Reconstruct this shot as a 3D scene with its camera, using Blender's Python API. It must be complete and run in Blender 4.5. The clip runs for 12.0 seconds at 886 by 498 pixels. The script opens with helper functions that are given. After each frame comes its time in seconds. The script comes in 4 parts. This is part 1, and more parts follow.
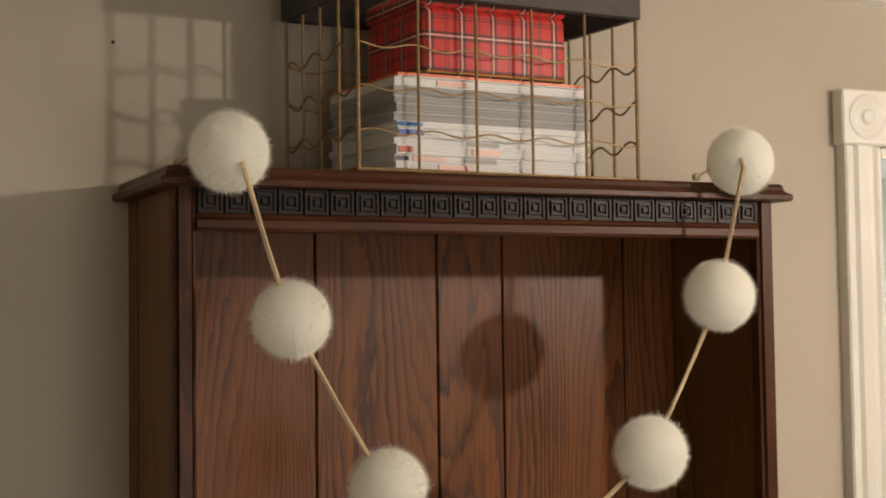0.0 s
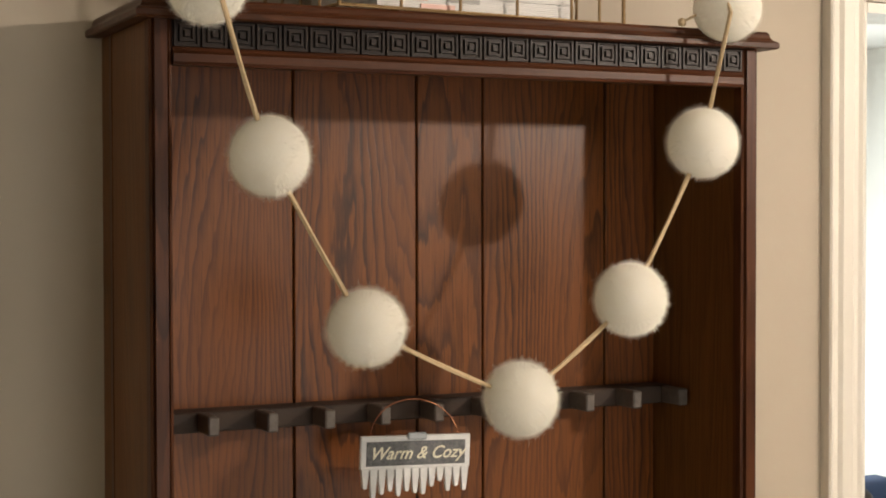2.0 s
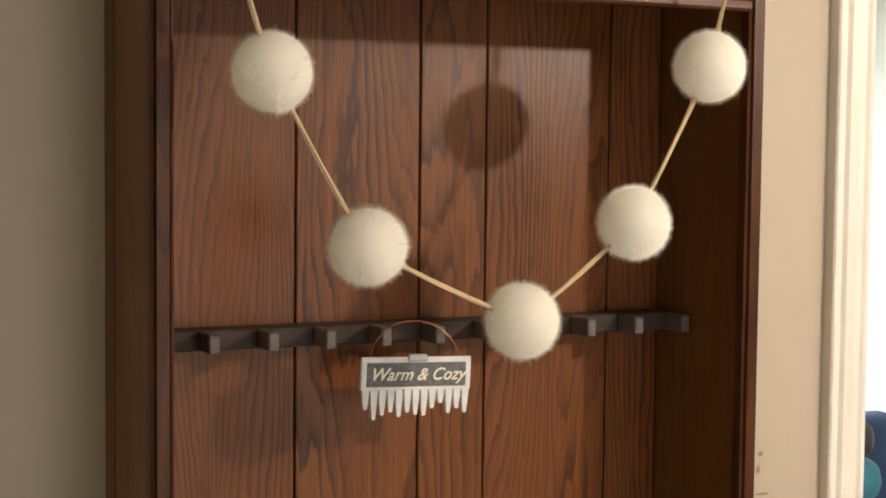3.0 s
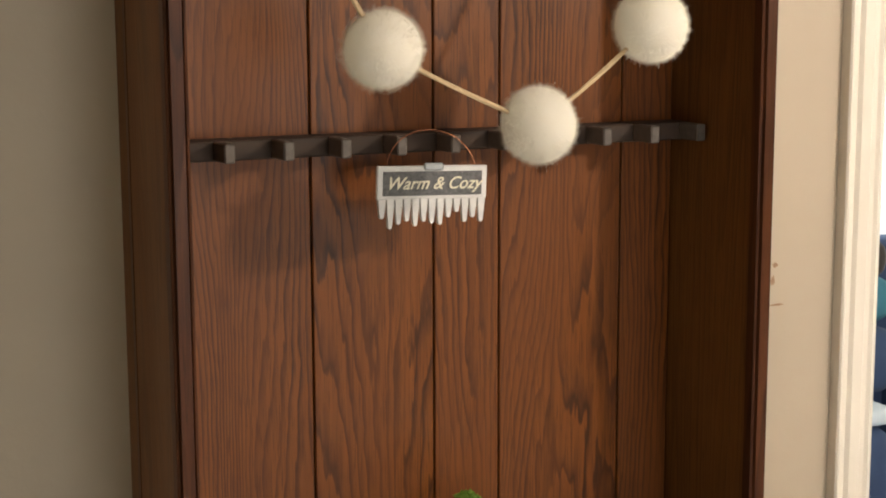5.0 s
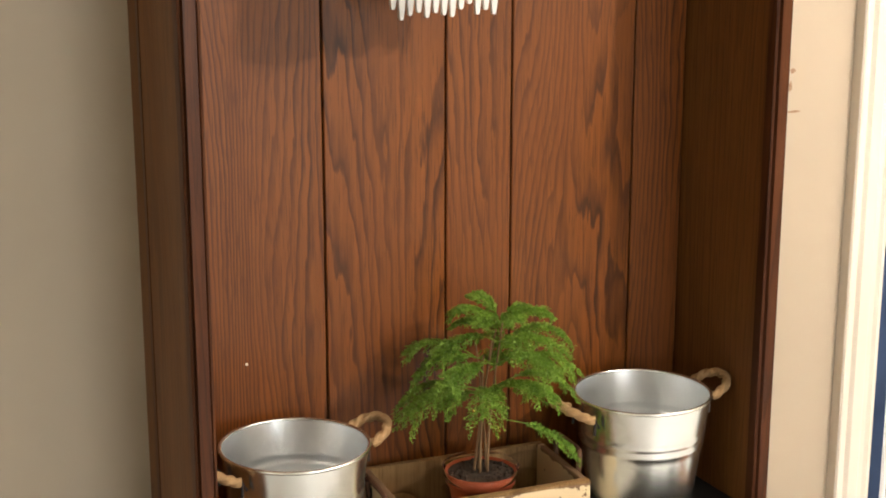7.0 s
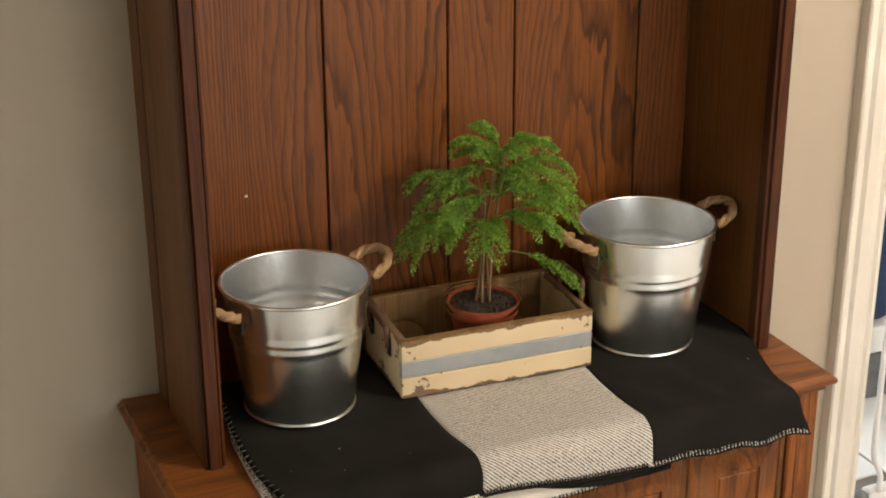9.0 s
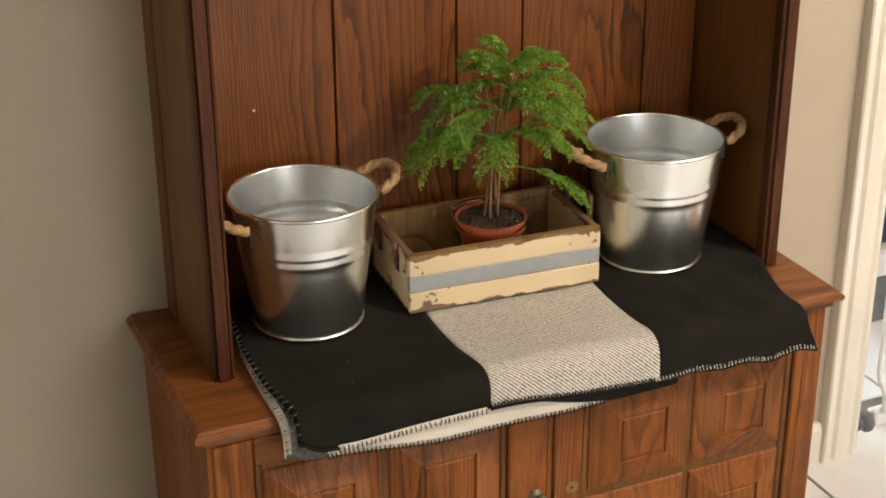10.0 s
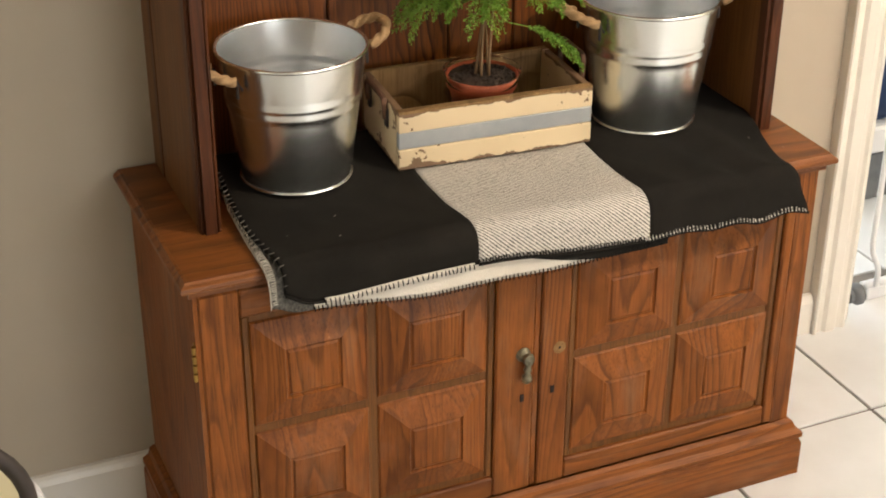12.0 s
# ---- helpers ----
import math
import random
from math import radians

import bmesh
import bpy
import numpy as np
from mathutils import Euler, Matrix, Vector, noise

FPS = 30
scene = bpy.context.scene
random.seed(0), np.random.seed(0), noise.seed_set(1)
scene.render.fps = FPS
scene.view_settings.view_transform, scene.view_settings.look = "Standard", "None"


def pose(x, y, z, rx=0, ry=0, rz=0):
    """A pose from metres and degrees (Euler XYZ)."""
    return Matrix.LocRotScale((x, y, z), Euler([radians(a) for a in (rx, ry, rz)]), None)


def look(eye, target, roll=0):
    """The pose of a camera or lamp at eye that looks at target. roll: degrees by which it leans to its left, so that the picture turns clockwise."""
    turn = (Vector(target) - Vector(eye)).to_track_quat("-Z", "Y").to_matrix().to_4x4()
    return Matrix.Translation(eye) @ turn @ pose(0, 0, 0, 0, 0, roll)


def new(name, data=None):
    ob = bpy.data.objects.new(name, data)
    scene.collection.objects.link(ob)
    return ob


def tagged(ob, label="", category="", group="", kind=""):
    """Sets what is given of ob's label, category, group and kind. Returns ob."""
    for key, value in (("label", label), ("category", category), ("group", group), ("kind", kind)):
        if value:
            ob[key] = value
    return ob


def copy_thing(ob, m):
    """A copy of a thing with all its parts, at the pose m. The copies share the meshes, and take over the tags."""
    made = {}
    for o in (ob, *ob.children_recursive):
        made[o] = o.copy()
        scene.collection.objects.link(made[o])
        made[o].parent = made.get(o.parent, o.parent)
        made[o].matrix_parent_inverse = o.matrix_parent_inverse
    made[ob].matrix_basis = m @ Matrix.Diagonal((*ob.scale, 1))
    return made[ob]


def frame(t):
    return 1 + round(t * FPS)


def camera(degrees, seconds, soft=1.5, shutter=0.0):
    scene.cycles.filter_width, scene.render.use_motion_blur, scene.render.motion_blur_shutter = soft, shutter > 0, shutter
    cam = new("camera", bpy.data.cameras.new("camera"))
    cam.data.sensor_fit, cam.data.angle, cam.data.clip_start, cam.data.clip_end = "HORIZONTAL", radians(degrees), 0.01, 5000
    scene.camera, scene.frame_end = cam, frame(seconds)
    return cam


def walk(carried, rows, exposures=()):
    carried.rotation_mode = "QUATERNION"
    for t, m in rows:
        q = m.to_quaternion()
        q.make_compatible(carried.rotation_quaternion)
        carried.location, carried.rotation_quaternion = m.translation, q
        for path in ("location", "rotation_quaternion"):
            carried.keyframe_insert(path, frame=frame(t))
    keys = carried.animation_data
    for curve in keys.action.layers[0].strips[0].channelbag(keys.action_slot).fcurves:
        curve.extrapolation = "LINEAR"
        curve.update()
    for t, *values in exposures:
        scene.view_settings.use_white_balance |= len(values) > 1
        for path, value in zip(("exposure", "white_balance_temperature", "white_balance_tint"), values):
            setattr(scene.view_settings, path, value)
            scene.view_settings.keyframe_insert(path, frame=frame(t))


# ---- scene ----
cam = camera(31.8, 12.0, soft=1.9)
PATH = [
    (0, (-0.507, -1.815, 1.746), (0.321, 0.003, 1.853), -0.8),
    (0.5, (-0.507, -1.807, 1.737), (0.332, 0.007, 1.796), -0.5),
    (1, (-0.51, -1.795, 1.719), (0.337, 0.017, 1.744), -0.4),
    (1.5, (-0.512, -1.801, 1.71), (0.333, 0.012, 1.71), 0.1),
    (2, (-0.506, -1.782, 1.699), (0.356, 0.022, 1.651), -0.1),
    (2.5, (-0.499, -1.776, 1.682), (0.357, 0.031, 1.606), 0.3),
    (4.3, (-0.501, -1.767, 1.648), (0.346, 0.026, 1.39), 0.8),
    (4.5, (-0.506, -1.765, 1.625), (0.34, 0.027, 1.359), 0.4),
    (5, (-0.51, -1.768, 1.614), (0.33, 0.02, 1.301), -0.2),
    (5.5, (-0.508, -1.758, 1.587), (0.327, 0.022, 1.221), -0.3),
    (6, (-0.504, -1.764, 1.563), (0.314, 0.014, 1.153), -0.6),
    (6.5, (-0.506, -1.752, 1.552), (0.306, 0.017, 1.093), -0.4),
    (7, (-0.513, -1.748, 1.522), (0.307, 0.01, 1.033), -0.0),
    (8.8, (-0.465, -1.714, 1.588), (0.2956, -0.02188, 0.839), -0.4),
    (9, (-0.463, -1.713, 1.583), (0.2916, -0.02388, 0.823), -0.3),
    (9.5, (-0.467, -1.712, 1.574), (0.2783, -0.03876, 0.772), -0.1),
    (10, (-0.47, -1.722, 1.556), (0.2636, -0.05952, 0.721), -0.3),
    (10.5, (-0.473, -1.727, 1.538), (0.2397, -0.07422, 0.667), -0.3),
    (11, (-0.468, -1.734, 1.527), (0.2325, -0.0918, 0.626), -0.0),
    (11.5, (-0.465, -1.74, 1.512), (0.2435, -0.1168, 0.583), 0.3),
    (12, (-0.461, -1.737, 1.497), (0.2495, -0.1278, 0.546), 0.3),
]
walk(cam, [(t, look(eye, target, roll)) for t, eye, target, roll in PATH],
     exposures=[(0, 0.0), (1.5, 0.14), (2.5, 0.42), (4.5, 0.53), (5.0, 0.48), (6.0, 0.62), (7.0, 1.10), (9.0, 0.70), (10.5, 0.84), (12.0, 0.91)])

# ---- light ----
world = bpy.data.worlds.new("sky")
scene.world = world
world.use_nodes = True
sky = world.node_tree.nodes.new("ShaderNodeTexSky")
sky.sky_type, sky.sun_disc, sky.sun_elevation, sky.sun_rotation = "NISHITA", False, radians(35), radians(120)
world.node_tree.links.new(sky.outputs[0], world.node_tree.nodes["Background"].inputs[0])
world.node_tree.nodes["Background"].inputs[1].default_value = 0.1
scene.view_settings.exposure = 0.0


def lamp(name, kind, m, power, colour, size=0.1, size_y=0.0):
    data = bpy.data.lights.new(name, kind)
    data.energy, data.color = power, colour
    if kind == "AREA":
        data.shape, data.size, data.size_y = "RECTANGLE", size, size_y or size
    else:
        data.shadow_soft_size = size
    ob = new(name, data)
    ob.matrix_world = m
    return ob


WARM = (1.0, 0.85, 0.72)
lamp("ceiling_lamp_light", "POINT", pose(1.54, -1.36, 2.15), 54, WARM, 0.032)
lamp("second_ceiling_lamp_light", "POINT", pose(2.55, -1.40, 2.20), 14, WARM, 0.03)
# unseen fill lamp behind the walker, no known source
lamp("window_daylight", "AREA", look((0.75, -3.58, 1.20), (0.6, 0, 1.0)), 16, (1.0, 0.97, 0.93), 1.2, 1.2)
# added fill from the left to lift the cabinet's side, source unseen
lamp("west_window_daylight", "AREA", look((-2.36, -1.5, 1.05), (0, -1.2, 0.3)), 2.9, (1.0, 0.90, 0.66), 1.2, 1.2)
lamp("next_room_daylight", "AREA", look((1.9, 3.2, 1.6), (1.8, 0.5, 0.4)), 85, (0.86, 0.94, 1.0), 1.8, 1.5)


# ---- materials ----
def material(name, rough=0.5, metal=0.0, base=(0.5, 0.5, 0.5)):
    m = bpy.data.materials.new(name)
    m.use_nodes = True
    b = m.node_tree.nodes["Principled BSDF"]
    b.inputs["Roughness"].default_value, b.inputs["Metallic"].default_value = rough, metal
    b.inputs["Base Color"].default_value = (*base, 1)
    return m, m.node_tree, b


def node(nt, kind, **inputs):
    n = nt.nodes.new(kind)
    for key, value in inputs.items():
        n.inputs[key].default_value = value
    return n


def coords(nt, scale=(1, 1, 1), random_shift=0.0):
    """Object coordinates, scaled, with a shift of its own for each object."""
    tc, mp = nt.nodes.new("ShaderNodeTexCoord"), nt.nodes.new("ShaderNodeMapping")
    mp.inputs["Scale"].default_value = scale
    out = tc.outputs["Object"]
    if random_shift:
        info, mul, add = nt.nodes.new("ShaderNodeObjectInfo"), nt.nodes.new("ShaderNodeVectorMath"), nt.nodes.new("ShaderNodeVectorMath")
        mul.operation, mul.inputs[1].default_value = "MULTIPLY", (random_shift, random_shift * 0.7, random_shift * 1.3)
        nt.links.new(info.outputs["Random"], mul.inputs[0])
        nt.links.new(out, add.inputs[0]), nt.links.new(mul.outputs[0], add.inputs[1])
        out = add.outputs[0]
    nt.links.new(out, mp.inputs[0])
    return mp.outputs[0]


def noise_of(nt, vector, scale, detail=4, rough=0.55):
    n = node(nt, "ShaderNodeTexNoise", Scale=scale, Detail=detail, Roughness=rough)
    nt.links.new(vector, n.inputs["Vector"])
    return n.outputs["Fac"]


def ramp(nt, fac, *stops):
    r = nt.nodes.new("ShaderNodeValToRGB")
    e = r.color_ramp.elements
    while len(e) < len(stops):
        e.new(0.5)
    for k, (at, c) in zip(e, stops):
        k.position, k.color = at, (*c, 1) if len(c) == 3 else c
    nt.links.new(fac, r.inputs[0])
    return r.outputs[0]


def mixed(nt, fac, a, b, blend="MIX"):
    m = nt.nodes.new("ShaderNodeMix")
    m.data_type, m.blend_type = "RGBA", blend
    for value, socket in ((fac, m.inputs[0]), (a, m.inputs[6]), (b, m.inputs[7])):
        if isinstance(value, (int, float)):
            socket.default_value = value
        elif isinstance(value, tuple):
            socket.default_value = (*value, 1)
        else:
            nt.links.new(value, socket)
    return m.outputs[2]


def maths(nt, op, a, b=0.0):
    m = nt.nodes.new("ShaderNodeMath")
    m.operation = op
    for value, socket in ((a, m.inputs[0]), (b, m.inputs[1])):
        if isinstance(value, (int, float)):
            socket.default_value = value
        else:
            nt.links.new(value, socket)
    return m.outputs[0]


def bump(nt, bsdf, height, strength=0.2, distance=0.002):
    b = node(nt, "ShaderNodeBump", Strength=strength, Distance=distance)
    nt.links.new(height, b.inputs["Height"])
    nt.links.new(b.outputs[0], bsdf.inputs["Normal"])


def wood(name, dark, mid, light, rough=0.38, grain=(5.0, 5.0, 0.75), bands=16.0, worn=0.0, straight=1.0, contrast=1.0, gloss=0.3):
    """Stained oak: growth rings cut along z, each a sharp dark line that fades out, with pores and patches of polish and wear."""
    m, nt, b = material(name, rough)
    b.inputs["Specular IOR Level"].default_value = gloss
    field = noise_of(nt, coords(nt, grain, 7.0), 1.0, 1.5, 0.4)
    wob = noise_of(nt, coords(nt, (60, 60, 9), 3.0), 1.0, 2)
    sep = nt.nodes.new("ShaderNodeSeparateXYZ")
    nt.links.new(coords(nt, (1, 1, 1), 7.0), sep.inputs[0])
    across = maths(nt, "MULTIPLY", maths(nt, "ADD", sep.outputs["X"], sep.outputs["Y"]), straight)
    field = maths(nt, "ADD", field, maths(nt, "ADD", across, maths(nt, "MULTIPLY", wob, 0.030)))
    ring = maths(nt, "FRACT", maths(nt, "MULTIPLY", field, bands))
    band = ramp(nt, ring, (0.0, (0.15,) * 3), (0.07, (0.0,) * 3), (0.20, (0.35,) * 3), (0.45, (0.80,) * 3), (0.93, (1.0,) * 3), (1.0, (0.15,) * 3))
    pores = noise_of(nt, coords(nt, (420, 420, 14), 5.0), 1.0, 3, 0.7)
    streak = noise_of(nt, coords(nt, (150, 150, 3.5), 9.0), 1.0, 3, 0.6)
    tone = noise_of(nt, coords(nt, (6, 6, 1.6), 11.0), 1.0, 3)
    vary = noise_of(nt, coords(nt, (13, 13, 2.2), 6.0), 1.0, 2)
    fade = maths(nt, "MULTIPLY", ramp(nt, vary, (0.32, (0.35,) * 3), (0.62, (1.0,) * 3)), contrast)
    colour = mixed(nt, ramp(nt, streak, (0.30, (0, 0, 0)), (0.70, (1, 1, 1))), mid, light)
    colour = mixed(nt, maths(nt, "MULTIPLY", maths(nt, "SUBTRACT", 1.0, band), fade), colour, dark)
    colour = mixed(nt, ramp(nt, pores, (0.34, (0.65, 0.65, 0.65)), (0.48, (0, 0, 0))), colour, dark)
    colour = mixed(nt, ramp(nt, tone, (0.35, (0, 0, 0)), (0.75, (0.5, 0.5, 0.5))), colour, mid)
    if worn:
        scuff = noise_of(nt, coords(nt, (14, 14, 5), 2.0), 1.0, 6, 0.7)
        colour = mixed(nt, ramp(nt, scuff, (0.54, (0, 0, 0)), (0.72, (worn, worn, worn))), colour, (0.25, 0.15, 0.09))
        grime = noise_of(nt, coords(nt, (9, 9, 6), 4.0), 1.0, 4, 0.6)
        colour = mixed(nt, ramp(nt, grime, (0.50, (0, 0, 0)), (0.70, (0.55,) * 3)), colour, dark)
    nt.links.new(colour, b.inputs["Base Color"])
    nt.links.new(ramp(nt, tone, (0.2, (rough - 0.08,) * 3), (0.8, (rough + 0.16,) * 3)), b.inputs["Roughness"])
    bump(nt, b, maths(nt, "ADD", maths(nt, "MULTIPLY", pores, 0.6), maths(nt, "MULTIPLY", band, 0.4)), 0.3, 0.0008)
    return m


def mottled(name, a, b_col, scale=8.0, rough=0.6, metal=0.0, fine=120.0, bump_by=0.15, depth=0.001, stretch=(1, 1, 1), shift=3.0, spread=0.08):
    m, nt, b = material(name, rough, metal)
    big = noise_of(nt, coords(nt, stretch, shift), scale, 5)
    small = noise_of(nt, coords(nt, stretch, shift), fine, 3)
    colour = mixed(nt, ramp(nt, big, (0.3, (0, 0, 0)), (0.7, (1, 1, 1))), a, b_col)
    colour = mixed(nt, maths(nt, "MULTIPLY", small, 0.25), colour, b_col)
    nt.links.new(colour, b.inputs["Base Color"])
    nt.links.new(ramp(nt, big, (0.2, (max(rough - spread, 0.02),) * 3), (0.8, (rough + spread,) * 3)), b.inputs["Roughness"])
    bump(nt, b, small, bump_by, depth)
    return m


FRAME_WOOD = wood("frame_oak", (0.024, 0.008, 0.003), (0.064, 0.020, 0.007), (0.098, 0.033, 0.011), 0.36, (16, 16, 1.2), 12, gloss=0.2)
BOARD_WOOD = wood("board_oak", (0.028, 0.008, 0.002), (0.148, 0.043, 0.006), (0.216, 0.069, 0.010), 0.36, (4.6, 4.6, 0.70), 48, straight=1.25, gloss=0.36)
BASE_WOOD = wood("base_oak", (0.058, 0.017, 0.0038), (0.205, 0.063, 0.0115), (0.295, 0.100, 0.019), 0.44, (9, 9, 0.9), 22, worn=0.36, contrast=0.85, gloss=0.22)
SIDE_WOOD = wood("side_oak", (0.062, 0.024, 0.006), (0.135, 0.053, 0.012), (0.185, 0.076, 0.018), 0.42, (10, 10, 0.6), 22, contrast=0.7)
TOP_WOOD = wood("top_oak", (0.060, 0.019, 0.005), (0.185, 0.060, 0.014), (0.265, 0.096, 0.024), 0.36, (12, 12, 1.2), 9)
FRIEZE_WOOD = mottled("carved_frieze", (0.010, 0.006, 0.0045), (0.024, 0.014, 0.009), 60, 0.42, 0, 300, 0.3)
FRIEZE_WOOD.node_tree.nodes["Principled BSDF"].inputs["Specular IOR Level"].default_value = 0.22
# pegs are a paler grey-brown than the rail
PEG_WOOD = mottled("grey_peg_wood", (0.075, 0.062, 0.052), (0.13, 0.11, 0.095), 90, 0.6)
RACK_WOOD = mottled("rack_oak", (0.022, 0.012, 0.007), (0.045, 0.025, 0.014), 12, 0.72, 0, 140, 0.2, stretch=(1, 1, 6))
GAP = material("dark_gap", 0.9, 0, (0.008, 0.005, 0.004))[0]
WALL = mottled("greige_wall_paint", (0.46, 0.402, 0.312), (0.425, 0.368, 0.283), 1.5, 0.62, 0, 90, 0.25, 0.0012)
CEILING = mottled("ceiling_paint", (0.75, 0.72, 0.66), (0.70, 0.67, 0.6), 2, 0.8)
TRIM = mottled("white_gloss_trim", (0.80, 0.77, 0.70), (0.72, 0.69, 0.61), 5, 0.32, 0, 60, 0.12)
TILE = mottled("glazed_floor_tile", (0.73, 0.75, 0.76), (0.65, 0.66, 0.66), 7, 0.16, 0, 40, 0.06)
GROUT = mottled("grey_grout", (0.20, 0.18, 0.16), (0.13, 0.12, 0.11), 20, 0.9)
WHITE_TILE = mottled("next_room_tile", (0.78, 0.80, 0.82), (0.7, 0.73, 0.76), 5, 0.25)
GALV = mottled("galvanised_steel", (0.92, 0.96, 0.95), (0.89, 0.93, 0.93), 14, 0.25, 1.0, 24, 0.01, 0.0003, spread=0.02)
GALV_IN = mottled("spangled_steel_inside", (0.86, 0.89, 0.90), (0.80, 0.84, 0.86), 40, 0.33, 1.0, 90, 0.04, 0.0004, spread=0.03)
ROPE = mottled("jute_rope", (0.46, 0.30, 0.15), (0.30, 0.18, 0.08), 60, 0.9, 0, 500, 0.8, 0.002)
CRATE_WOOD = wood("raw_crate_wood", (0.10, 0.055, 0.020), (0.24, 0.140, 0.056), (0.33, 0.205, 0.090), 0.8, (7, 12, 12), 6)
ZINC = mottled("zinc_band", (0.46, 0.48, 0.48), (0.34, 0.37, 0.39), 18, 0.5, 0.35, 90)
RUST = mottled("rusty_handle", (0.10, 0.055, 0.035), (0.20, 0.10, 0.055), 40, 0.7, 0.4)
TERRA = mottled("terracotta_plastic", (0.40, 0.085, 0.030), (0.34, 0.070, 0.026), 12, 0.42)
CLEAR = material("clear_plastic_liner", 0.03, 0, (1.0, 1.0, 1.0))[0]
CLEAR.node_tree.nodes["Principled BSDF"].inputs["Transmission Weight"].default_value = 1.0
CLEAR.node_tree.nodes["Principled BSDF"].inputs["IOR"].default_value = 1.08
SOIL = mottled("potting_soil", (0.020, 0.013, 0.009), (0.055, 0.036, 0.022), 90, 0.95, 0, 300, 0.9, 0.004)
LEAF = mottled("pine_needle_green", (0.105, 0.220, 0.020), (0.270, 0.470, 0.062), 34, 0.5, 0, 200, 0.1)
STEM = mottled("pale_stem", (0.26, 0.15, 0.07), (0.18, 0.11, 0.05), 30, 0.7)
WOOL = mottled("cream_wool", (0.98, 0.965, 0.89), (0.98, 0.955, 0.86), 40, 0.95, 0, 300, 0.15, 0.001)
CHIPPED = mottled("chipped_plaster", (0.36, 0.25, 0.16), (0.22, 0.13, 0.08), 120, 0.9, 0, 300, 0.4)
TWINE = mottled("cream_twine", (0.62, 0.48, 0.30), (0.50, 0.37, 0.21), 200, 0.95, 0, 700, 0.6)
WIRE = mottled("aged_gold_wire", (0.36, 0.25, 0.12), (0.22, 0.14, 0.065), 40, 0.48, 0.8)
IRON = mottled("blackened_metal", (0.035, 0.030, 0.028), (0.06, 0.05, 0.045), 25, 0.55, 0.5)
BRASS = mottled("old_brass", (0.50, 0.33, 0.09), (0.32, 0.2, 0.06), 40, 0.35, 1.0)
PEWTER = mottled("verdigris_pull", (0.10, 0.095, 0.06), (0.24, 0.22, 0.15), 160, 0.5, 0.7)
PAPER = mottled("magazine_paper", (0.88, 0.87, 0.84), (0.76, 0.75, 0.73), 6, 0.55, 0, 60, 0.1, stretch=(1, 1, 60))
PAPER_GREY = mottled("grey_magazine_paper", (0.32, 0.31, 0.30), (0.46, 0.45, 0.43), 6, 0.6, 0, 60, 0.1, stretch=(1, 1, 60))
BLUE_INK = material("blue_spine_ink", 0.4, 0, (0.03, 0.08, 0.34))[0]
CYAN_INK = material("cyan_spine_ink", 0.4, 0, (0.05, 0.30, 0.62))[0]
RED_INK = material("red_spine_ink", 0.4, 0, (0.50, 0.09, 0.05))[0]
PINK_INK = material("pink_spine_ink", 0.4, 0, (0.72, 0.42, 0.34))[0]
DARK_INK = material("dark_spine_ink", 0.4, 0, (0.03, 0.03, 0.06))[0]
ORANGE = material("orange_cover", 0.4, 0, (0.75, 0.16, 0.04))[0]
BLACK_CLOTH = mottled("black_wool_cloth", (0.010, 0.0092, 0.0078), (0.018, 0.016, 0.0135), 16, 0.95, 0, 500, 0.5, 0.0015)
CHARCOAL = mottled("charcoal_twill_cloth", (0.020, 0.019, 0.017), (0.16, 0.15, 0.13), 330, 0.95, 0, 500, 0.5, 0.0015)
WHITE_CLOTH = mottled("white_wool_cloth", (0.72, 0.68, 0.60), (0.62, 0.58, 0.5), 20, 0.95, 0, 400, 0.5, 0.0015)
SIGN_WHITE = mottled("white_glitter_paint", (0.78, 0.78, 0.76), (0.62, 0.63, 0.63), 60, 0.4, 0, 500, 0.4)
SIGN_DARK = mottled("charcoal_glitter", (0.05, 0.055, 0.06), (0.16, 0.16, 0.16), 260, 0.45, 0, 700, 0.5)
GOLD_INK = material("pale_gold_lettering", 0.4, 0.2, (0.80, 0.76, 0.60))[0]
COPPER = mottled("copper_wire", (0.30, 0.12, 0.06), (0.2, 0.08, 0.04), 60, 0.4, 0.8)
VINYL = mottled("cream_vinyl", (0.74, 0.66, 0.42), (0.66, 0.58, 0.36), 8, 0.3)
RUBBER = mottled("grey_rubber", (0.09, 0.10, 0.11), (0.15, 0.16, 0.17), 30, 0.6)
ENAMEL = material("white_enamel_wire", 0.3, 0, (0.80, 0.81, 0.82))[0]
NAVY = mottled("navy_fabric", (0.012, 0.030, 0.085), (0.03, 0.06, 0.14), 12, 0.85)
TEAL = mottled("teal_fabric", (0.02, 0.13, 0.20), (0.04, 0.19, 0.26), 12, 0.8)
SHIRT = mottled("pale_blue_sheet", (0.62, 0.70, 0.76), (0.5, 0.6, 0.7), 8, 0.8)


